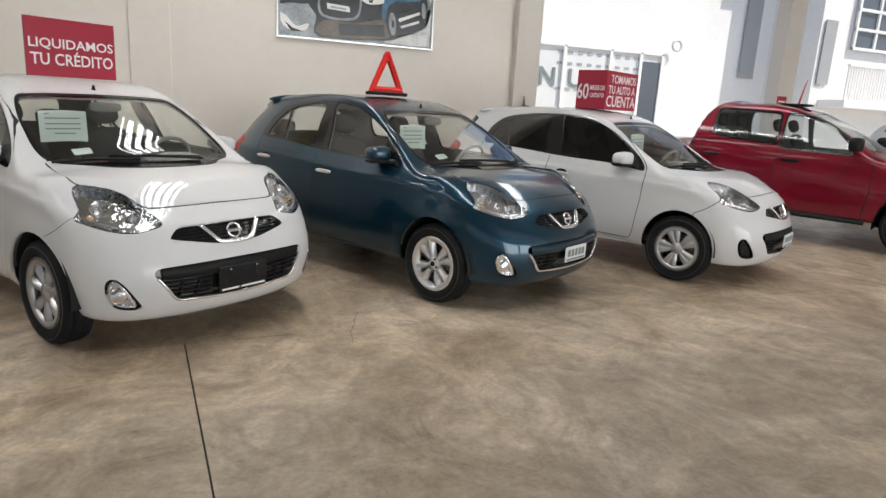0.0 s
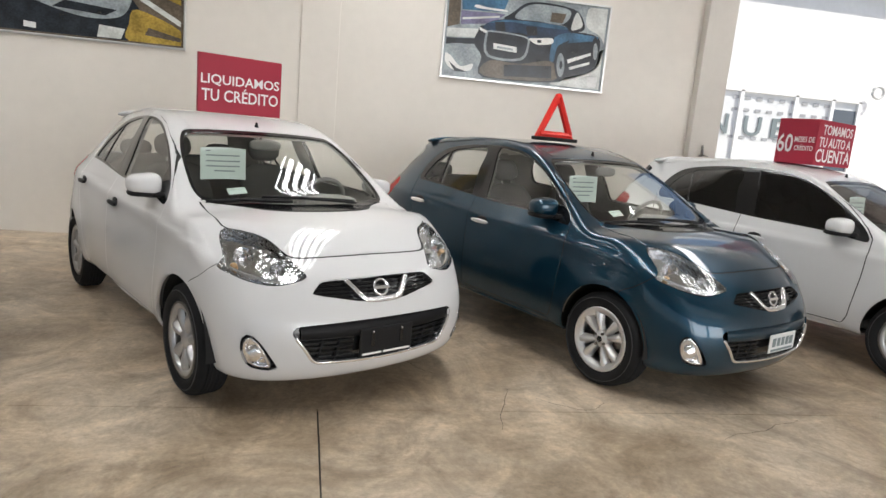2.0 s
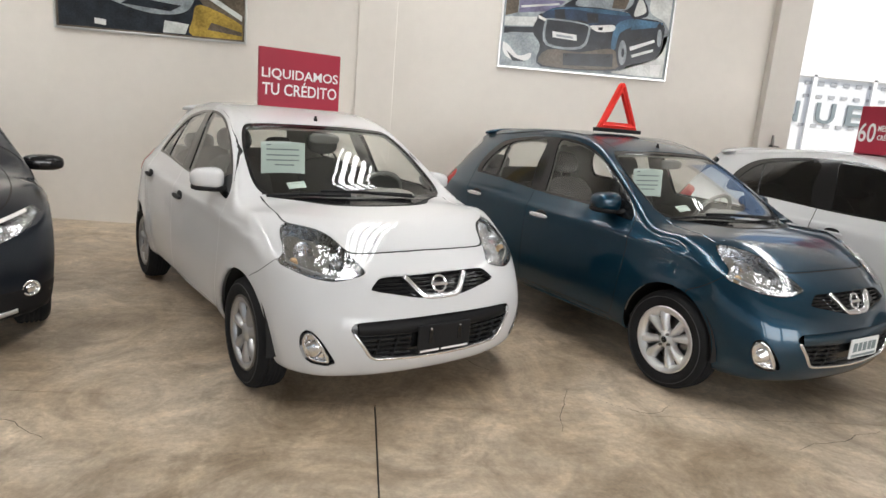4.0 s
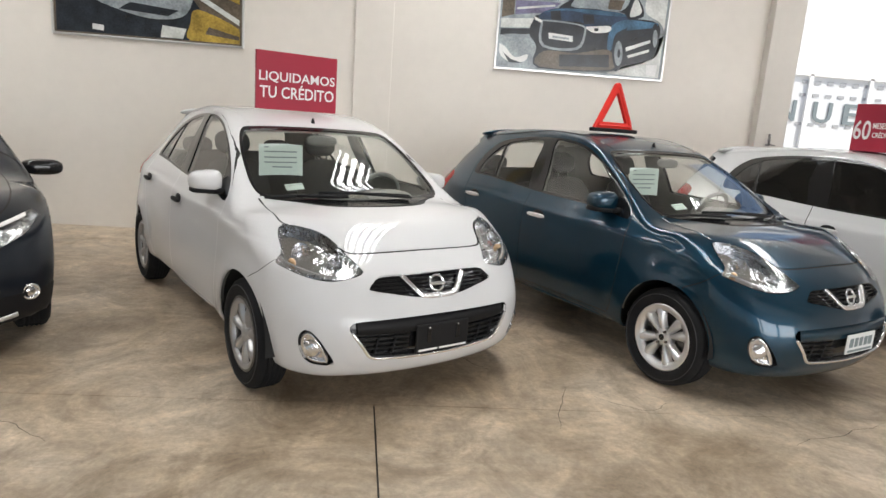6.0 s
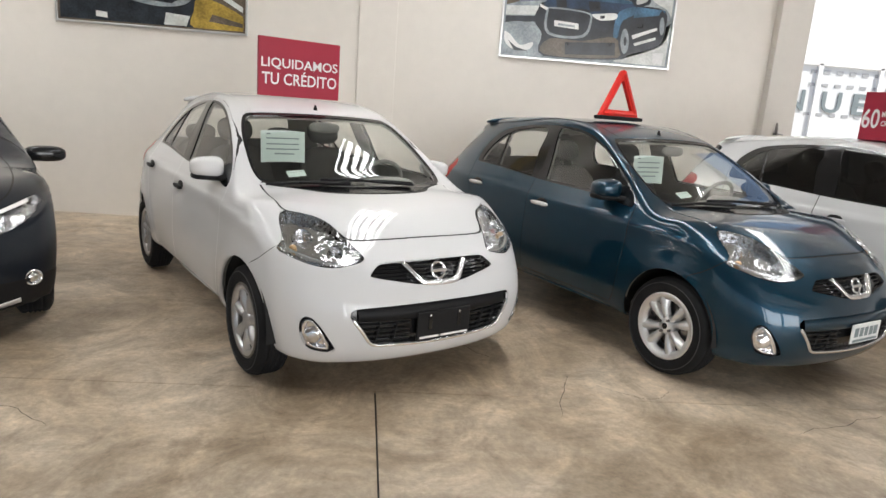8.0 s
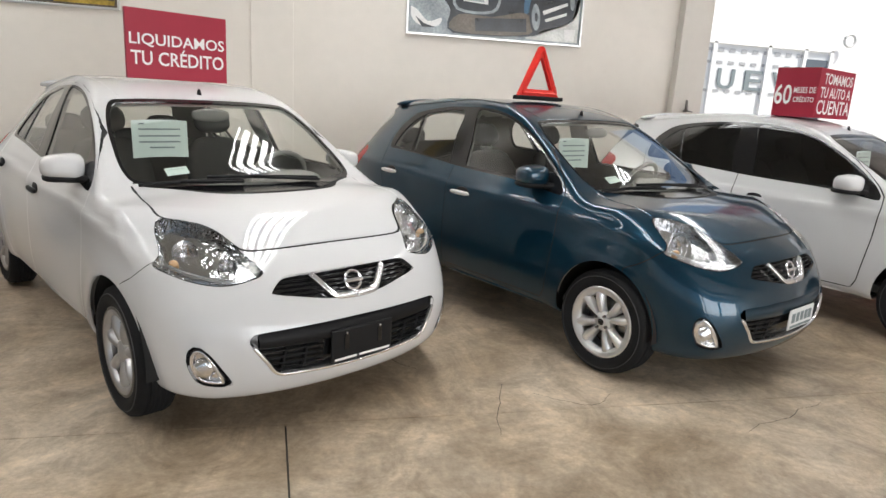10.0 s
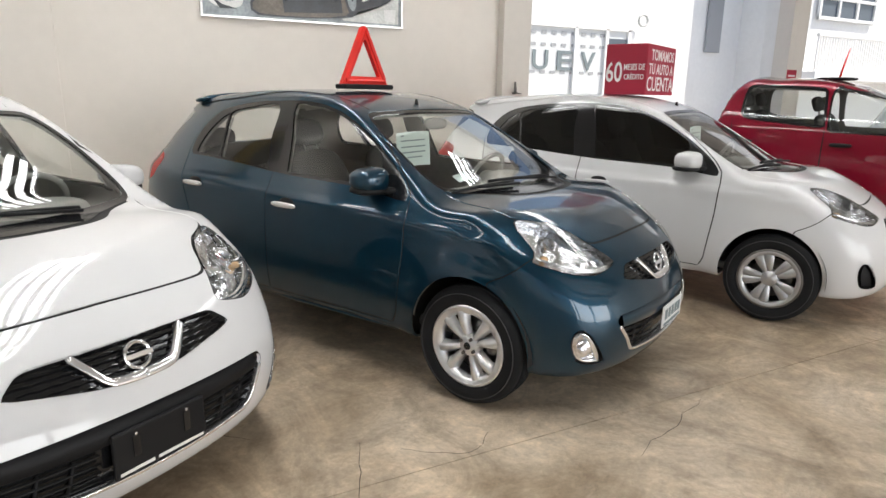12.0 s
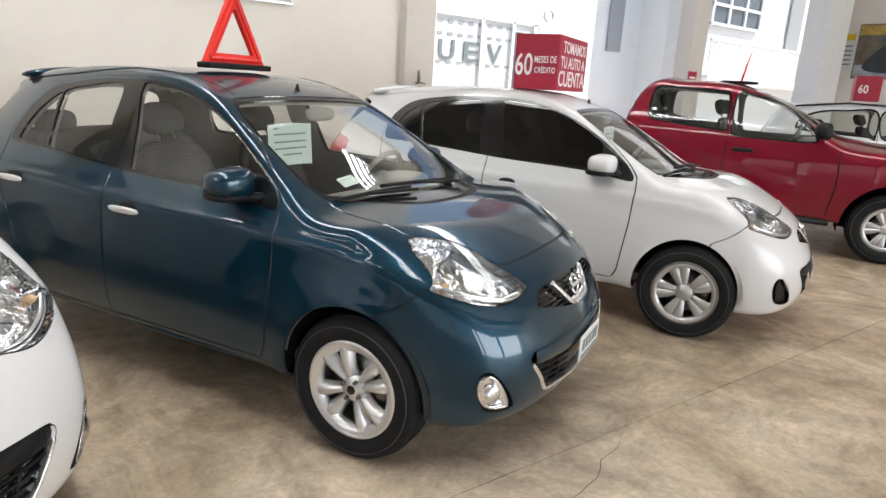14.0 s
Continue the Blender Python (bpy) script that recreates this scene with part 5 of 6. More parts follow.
def tall_car(label, m, body, style, rails):
    P = TALL
    root = tagged(new("crossover_car"), label, "car", "cars parked in the showroom")
    root.matrix_world = m
    mats = car_mats(body, M_GLASS, M_GLASS_SIDE)
    side = dict(y_min=0.45)
    fw = [(-1.52, 1.44), (-1.2, 1.42), (-1.0, 1.36), (-0.8, 1.25), (-0.62, 1.13), (-0.60, 1.07), (-0.75, 1.055), (-1.2, 1.06), (-1.5, 1.07)]
    rw = [(-1.62, 1.44), (-2.0, 1.435), (-2.35, 1.40), (-2.58, 1.30), (-2.66, 1.17), (-2.6, 1.12), (-2.2, 1.095), (-1.7, 1.075), (-1.60, 1.08)]
    screen = [(-0.3, 1.02), (0.0, 1.02), (0.35, 1.02), (0.60, 1.045), (0.635, 1.09), (0.60, 1.25), (0.545, 1.41), (0.42, 1.435), (0.0, 1.445), (-0.3, 1.44)]
    f_fw, f_rw = outline("xz", fw, **side), outline("xz", rw, **side)
    f_screen = outline("yz", screen, x_min=-1.3, x_max=0.0)
    lamp = outline("yz", [(0.815, 0.868), (0.70, 0.835), (0.55, 0.788), (0.42, 0.745), (0.40, 0.70), (0.48, 0.672), (0.60, 0.685), (0.73, 0.735), (0.81, 0.80)], x_min=0.1)
    hood = minus(outline("xy", [(-0.5, 0.0), (-0.5, 0.4), (-0.35, 0.68), (0.0, 0.72), (0.3, 0.70), (0.5, 0.60), (0.62, 0.42), (0.67, 0.2), (0.68, 0.0), (0.68, -0.2), (-0.5, -0.2)], z_min=0.75), f_screen)
    doors = [outline("xz", d, 1, **side) for d in ([(-0.50, 0.30), (-0.42, 0.8), (-0.44, 1.05), (-0.62, 1.20), (-0.98, 1.41), (-1.2, 1.47), (-1.56, 1.49), (-1.56, 0.30)],
                                                   [(-1.56, 0.30), (-1.56, 1.49), (-2.05, 1.485), (-2.40, 1.44), (-2.62, 1.33), (-2.70, 1.1), (-2.40, 0.7), (-2.22, 0.30)])]
    regions = [
        dict(name="arch_front", f=outline("xz", circle(0, 0.33, 0.37, 0.39), 1, y_min=0.45), mat=None), dict(name="arch_rear", f=outline("xz", circle(-2.62, 0.33, 0.37, 0.39), 1, y_min=0.45), mat=None),
        dict(name="windscreen", f=grown(f_screen, -0.015), mat="glass", off=-0.006, edge=0, glass=True), dict(name="windscreen_border", f=f_screen, mat="black", off=-0.002),
        dict(name="door_window", f=f_fw, mat="side_glass", off=-0.006, edge=0, mode="pair", glass=True), dict(name="rear_window", f=f_rw, mat="side_glass", off=-0.006, edge=0, mode="pair", glass=True),
        dict(name="window_trim", f=grown(f_fw, 0.02), mat="black", off=-0.001, mode="pair"), dict(name="rear_window_trim", f=grown(f_rw, 0.02), mat="black", off=-0.001, mode="pair"),
        dict(name="headlight", f=lamp, mat="lens", off=0.002, mode="pair", label="slim headlight with a chrome eyebrow", backs=(("reflector", "reflector", -0.04, -0.042),)),
        dict(name="hood_gap", **seam(hood, 0.005), mat="gap", off=-0.005, edge=0), dict(name="door_gap", **seam(doors[0], 0.005), mat="gap", off=-0.005, edge=0, mode="pair"),
        dict(name="lower_cladding", f=outline("xz", [(-9, 0.0), (9, 0.0), (9, 0.425), (-9, 0.36)], 1), mat="gloss", off=0.004, label="black plastic lower cladding"),
        dict(name="hood", f=hood, mat="paint"), dict(name="front_door", f=doors[0], mat="paint", mode="pair"), dict(name="rear_door", f=doors[1], mat="paint", mode="pair"),
    ]
    made = assemble(P, regions, root, mats, 0.04, 60)
    for x in (0.0, -2.62):
        arch_liner(root, x, 0.39, 0.45, 0.84)
        for s in (-1, 1):
            wheel(root, x, 0.885 * s, 0.33, 0.215, 0.2, style, s)
    for s in (-1, 1):
        mr = new("door_mirror")
        mr.parent = root
        mir = M_BLACK_GLOSS if body is M_PAINT_DARK else body
        bm = blob(bmesh.new(), (-0.70, s * 0.955, 1.04), (0.08, 0.13, 0.062), 3)
        part("mirror_housing", bm, mir, mr, "", True)
        part("mirror_foot", tube(bmesh.new(), [(-0.66, s * 0.80, 1.03), (-0.68, s * 0.90, 1.02)], 0.03, 8, True, 0.6), M_BLACK, mr, "", True)
        host = made["headlight"][0 if s < 0 else 1]
        bm = ribbon(P, [(0.42, 0.742), (0.55, 0.782), (0.68, 0.822), (0.775, 0.852)], 0.010, 0.004, 0.02)
        if s < 0:
            bmesh.ops.scale(bm, vec=(1, -1, 1), verts=bm.verts[:])
        part("chrome_eyebrow", bm, M_LETTER, host, "bright strip along the headlight top", True)
        for y, z, r in ((0.50, 0.715, 0.04), (0.62, 0.745, 0.048)):
            bm = bmesh.new()
            lathe(bm, [(r, 0.04), (r * 0.75, 0.0), (0.016, -0.03), (0.001, 0.012)], 24, Matrix.Translation((surface_x(P, y, z) - 0.06, s * y, z)) @ Matrix.Rotation(radians(-90 + s * 20), 4, "Z"))
            part("lamp_bowl", bm, M_CHROME, host, "", True)
        fx = surface_x(P, 0.765, 0.395)
        fog = new("fog_lamp")
        fog.parent = root
        mm = Matrix.Translation((fx + 0.006, s * 0.765, 0.392)) @ Matrix.Rotation(radians(-90 + s * 24), 4, "Z")
        bm = bmesh.new()
        lathe(bm, [(0.052, 0.0), (0.048, 0.01), (0.040, 0.008), (0.036, -0.005)], 28, mm)
        part("fog_ring", bm, M_CHROME, fog, "", True)
        bm = bmesh.new()
        lathe(bm, [(0.036, -0.004), (0.025, 0.004), (0.001, 0.006)], 24, mm)
        part("fog_lens", bm, M_REFLECTOR, fog, "", True)
        for k, x in enumerate((-1.36, -2.40)):
            part("door_handle", blob(bmesh.new(), (x, s * (surface_y(P, x, 0.93) + 0.016), 0.93), (0.095, 0.011, 0.015), 3), body, made["front_door" if k == 0 else "rear_door"][0 if s < 0 else 1], "", True)
        if rails:
            pts = [(x, s * 0.57, surface_z(P, x, 0.57) + h) for x, h in ((-1.25, 0.0), (-1.35, 0.045), (-2.0, 0.05), (-2.7, 0.045), (-2.8, 0.0))]
            part("roof_rail", tube(bmesh.new(), pts, 0.014, 8), M_BLACK, root, "black roof rail", True)
    bm = ribbon(P, [(-0.70, 0.262), (-0.5, 0.238), (-0.25, 0.228), (0.0, 0.225), (0.25, 0.228), (0.5, 0.238), (0.70, 0.262)], 0.017, 0.012, 0.01)
    part("silver_lip", bm, M_ALLOY, root, "silver lip under the bumper", True)
    bm = ribbon(P, [(-0.36, 0.70), (-0.2, 0.61), (0.0, 0.57), (0.2, 0.61), (0.36, 0.70)], 0.016, 0.01, 0.01)
    part("grille_bar", bm, M_CHROME, root, "", True)
    for y in (-0.37, 0.37):
        seat(root, -1.25, y, 0.52)
        seat(root, -2.15, y, 0.58, 20, 0.5)
    part("dashboard", blob(bmesh.new(), (-0.5, 0, 0.90), (0.25, 0.70, 0.12), 4), M_TRIM, root, "", True)
    steering_wheel(root, -0.80, 0.37, 1.02)
    return root


POSE_TRUCK = Matrix.Translation((7.75, 4.50, 0)) @ Matrix.Rotation(radians(-64), 4, "Z") @ Matrix.Translation((0, 0.88, 0))
POSE_DARK = Matrix.Translation((-2.92, 4.38, -0.002)) @ Matrix.Rotation(radians(-58), 4, "Z") @ Matrix.Diagonal((1, 1, 0.90, 1))
POSE_PALE = Matrix.Translation((12.3, 4.75, 0)) @ Matrix.Rotation(radians(-64), 4, "Z") @ Matrix.Translation((0, 0.855, 0))
pickup("red double-cab pickup truck with black mirrors and handles", POSE_TRUCK)
tall_car("dark graphite crossover with black mirrors and chrome fog lamps", POSE_DARK, M_PAINT_DARK, "alloy", False)
tall_car("white crossover with black roof rails", POSE_PALE, M_PAINT_PALE, "alloy", True)


# ---- signs, triangle, notices ----
def text_mesh(words, width, height, mat, thick=0.0015):
    """Letters as a flat mesh in the xy plane, centred, fitted to the given width and height."""
    c = bpy.data.curves.new("lettering", "FONT")
    c.body = words
    c.align_x, c.align_y = "CENTER", "CENTER"
    c.extrude = 0.02
    c.offset = 0.012
    c.resolution_u = 3
    ob = bpy.data.objects.new("lettering", c)
    scene.collection.objects.link(ob)
    me = bpy.data.meshes.new_from_object(ob.evaluated_get(bpy.context.evaluated_depsgraph_get()))
    bpy.data.objects.remove(ob)
    co = np.array([v.co for v in me.vertices])
    lo, hi = co.min(0), co.max(0)
    mid, size = (lo + hi) / 2, hi - lo
    for v in me.vertices:
        v.co = Vector(((v.co.x - mid[0]) / size[0] * width, (v.co.y - mid[1]) / size[1] * height, (v.co.z - lo[2]) / size[2] * thick))
    me.materials.clear()
    me.materials.append(mat)
    me.name = "lettering"
    return me


def lettering(parent, words, m, width, height, mat=None):
    ob = new("lettering", text_mesh(words, width, height, mat or M_LETTER))
    ob.parent = parent
    ob.matrix_basis = m
    ob["label"] = "white printed words" if mat is None else "grey printed words"
    return ob


FRONT = Matrix(((0, 0, 1, 0), (1, 0, 0, 0), (0, 1, 0, 0), (0, 0, 0, 1)))  # text that faces the car's nose
RIGHT = Matrix(((1, 0, 0, 0), (0, 0, -1, 0), (0, 1, 0, 0), (0, 0, 0, 1)))  # text on the car's right side


def sign_box(label, m, lo, hi, front, right):
    """A red card box on a car roof with words on two faces."""
    s = tagged(new("roof_sign_box"), label, "sign", "red sign boxes on car roofs")
    s.matrix_world = m
    part("card_box", box(lo, hi, 0.004), M_RED, s, "red printed card")
    cx, cy = (lo[0] + hi[0]) / 2, (lo[1] + hi[1]) / 2
    for words, dy, z, w, h in front:
        lettering(s, words, Matrix.Translation((hi[0] + 0.001, cy + dy, z)) @ FRONT, w, h)
    for words, dx, z, w, h in right:
        lettering(s, words, Matrix.Translation((cx + dx, lo[1] - 0.001, z)) @ RIGHT, w, h)
    return s


sign_box("red card sign board with white words on the white hatchback's roof", POSE_WHITE, (-1.19, -0.325, 1.460), (-1.16, 0.275, 1.850),
         [("LIQUIDAMOS", 0, 1.678, 0.565, 0.076), ("TU CRÉDITO", 0, 1.588, 0.555, 0.100)], [])
sign_box("red card sign box with white offers on the second white hatchback", POSE_SECOND, (-1.47, -0.27, 1.468), (-1.13, 0.45, 1.860),
         [("TOMAMOS", 0.02, 1.780, 0.58, 0.085), ("TU AUTO A", 0.0, 1.672, 0.62, 0.085), ("CUENTA", 0, 1.555, 0.67, 0.115)],
         [("60", -0.095, 1.645, 0.135, 0.16), ("MESES DE", 0.07, 1.682, 0.17, 0.048), ("CRÉDITO", 0.07, 1.612, 0.16, 0.052)])
sign_box("red card sign box on the white crossover's roof", POSE_PALE, (-1.95, -0.35, 1.60), (-1.60, 0.25, 1.98),
         [("TOMAMOS", 0, 1.90, 0.40, 0.06), ("TU AUTO A", 0, 1.80, 0.40, 0.06), ("CUENTA", 0, 1.69, 0.46, 0.09)], [("60", -0.06, 1.78, 0.13, 0.13)])

# warning triangle on the teal roof
tri = tagged(new("warning_triangle"), "red plastic warning triangle on a black base", "warning triangle")
tri.matrix_world = POSE_TEAL @ Matrix.Translation((-1.32, -0.075, 1.474)) @ Matrix.Rotation(radians(-4), 4, "Z")
_bm = bmesh.new()
_out = [(-0.195, 0.03), (0.195, 0.03), (0.02, 0.375), (0.0, 0.385), (-0.02, 0.375)]
_in = [(-0.125, 0.078), (0.125, 0.078), (0.008, 0.30), (0.0, 0.305), (-0.008, 0.30)]
_rings = [[_bm.verts.new((x, y, z)) for y, z in loop] for x in (-0.016, 0.016) for loop in (_out, _in)]
for k in range(5):
    j = (k + 1) % 5
    a, b, c, d = _rings
    _bm.faces.new((a[k], b[k], b[j], a[j]))
    _bm.faces.new((c[k], c[j], d[j], d[k]))
    _bm.faces.new((a[k], a[j], c[j], c[k]))
    _bm.faces.new((b[k], d[k], d[j], b[j]))
bmesh.ops.recalc_face_normals(_bm, faces=_bm.faces[:])
part("red_frame", _bm, M_TRI, tri, "bright red reflective frame")
_bm = bmesh.new()
for (a, b), (c, d) in (((-0.165, 0.05), (0.165, 0.05)), ((-0.165, 0.06), (-0.01, 0.355)), ((0.165, 0.06), (0.01, 0.355))):
    tube(_bm, [(0.017, a, b), (0.017, c, d)], 0.014, 6, True)
part("reflector_band", _bm, M_TRI, tri, "red ribbed reflector")
part("base", box((-0.05, -0.20, 0.0), (0.05, 0.22, 0.03), 0.008), M_BLACK, tri, "black plastic base")


def notice(m, P, x0, x1, y0, y1, label, bars, hang=0.0):
    """A printed sheet stuck behind a windscreen, following its slope."""
    s = tagged(new("price_notice"), label, "notice", "notices behind windscreens")
    s.matrix_world = m
    def at(u, v, d):
        y = y0 + (y1 - y0) * u
        if hang:
            return (x0 + 0.012 * (1 - v) + d, y, hang - (hang - 1.05) * (1 - v) + 0.006 * math.sin(3 * u))
        x = x1 + (x0 - x1) * v
        return (x - d * 0.5, y, surface_z(P, x, y) - 0.010 + d)
    bm = bmesh.new()
    g = [[bm.verts.new(at(i / 6, j / 6, 0)) for j in range(7)] for i in range(7)]
    for i in range(6):
        for j in range(6):
            bm.faces.new((g[i][j], g[i + 1][j], g[i + 1][j + 1], g[i][j + 1]))
    part("sheet", bm, M_PAPER, s, "pale green paper sheet")
    for u0, u1, v in bars:
        bm = bmesh.new()
        q = [bm.verts.new(at(u, w, 0.0015)) for u, w in ((u0, v - 0.02), (u1, v - 0.02), (u1, v + 0.02), (u0, v + 0.02))]
        bm.faces.new(q)
        part("text_bar", bm, M_PAPER_BAR, s)
    return s


BARS = [(0.12, 0.22, 0.90), (0.12, 0.86, 0.76), (0.12, 0.86, 0.58), (0.12, 0.86, 0.42), (0.30, 0.75, 0.26)]
notice(POSE_WHITE, HATCH, -0.69, 0, -0.475, -0.185, "pale printed price sheet behind the white car's windscreen", BARS, 1.245)
notice(POSE_TEAL, HATCH, -0.69, 0, -0.505, -0.21, "pale printed price sheet behind the teal car's windscreen", BARS, 1.240)
notice(POSE_SECOND, HATCH, -0.69, 0, -0.505, -0.21, "pale printed price sheet behind the second white car's windscreen", BARS, 1.240)
notice(POSE_WHITE, HATCH, -0.36, -0.31, -0.44, -0.33, "small pale sticker low on the white car's windscreen", [(0.1, 0.9, 0.7)])
notice(POSE_TEAL, HATCH, -0.36, -0.31, -0.44, -0.33, "small pale sticker low on the teal car's windscreen", [(0.1, 0.9, 0.7)])

# ---- posters on the wall ----
M_ALU = material("aluminium_frame", (0.70, 0.70, 0.69), 0.3, 0.9)


def print_mat(name, color, amount=0.15, scale=3.0):
    return material(name, color, 0.22, vary=[(scale, amount), (scale * 8, amount * 0.5)])


M_PR = dict(sky=print_mat("print_pale_sky", (0.40, 0.43, 0.45), 0.25), blue=print_mat("print_blue", (0.022, 0.045, 0.09), 0.4, 6), dark=print_mat("print_dark", (0.018, 0.022, 0.03), 0.4, 6),
            mid=print_mat("print_mid_blue", (0.05, 0.13, 0.22), 0.4, 5), grey=print_mat("print_grey", (0.30, 0.34, 0.36), 0.35, 5), pale=print_mat("print_pale", (0.62, 0.64, 0.62), 0.2, 5),
            brown=print_mat("print_brown", (0.12, 0.095, 0.07), 0.4, 5), gold=print_mat("print_gold", (0.40, 0.27, 0.05), 0.4, 5), violet=print_mat("print_violet", (0.16, 0.15, 0.24), 0.4, 6), white=print_mat("print_white", (0.75, 0.75, 0.74), 0.1, 5))


def poster(label, m, w, h, shapes):
    """A framed print; shapes are flat patches (material, points in 0..1)."""
    s = tagged(new("framed_poster"), label, "poster", "framed car posters")
    s.matrix_world = m
    part("backing", box((0, 0, 0), (w, h, 0.016)), M_PR[shapes[0]], s, "printed sheet")
    for k, (mat, pts) in enumerate(shapes[1]):
        bm = bmesh.new()
        loop = smooth_loop(pts, 4) if len(pts) > 4 else pts
        vs = [bm.verts.new((min(max(u, 0.012), 0.988) * w, min(max(v, 0.02), 0.98) * h, 0.0165 + 0.0004 * (k + 1))) for u, v in loop]
        f = bm.faces.new(vs)
        bmesh.ops.triangulate(bm, faces=[f])
        part("print_patch", bm, M_PR[mat], s)
    f = 0.022
    for lo, hi in (((-f, -f, 0), (w + f, 0, 0.035)), ((-f, h, 0), (w + f, h + f, 0.035)), ((-f, 0, 0), (0, h, 0.035)), ((w, 0, 0), (w + f, h, 0.035))):
        part("frame_rail", box(lo, hi, 0.003), M_ALU, s, "thin aluminium frame")
    return s


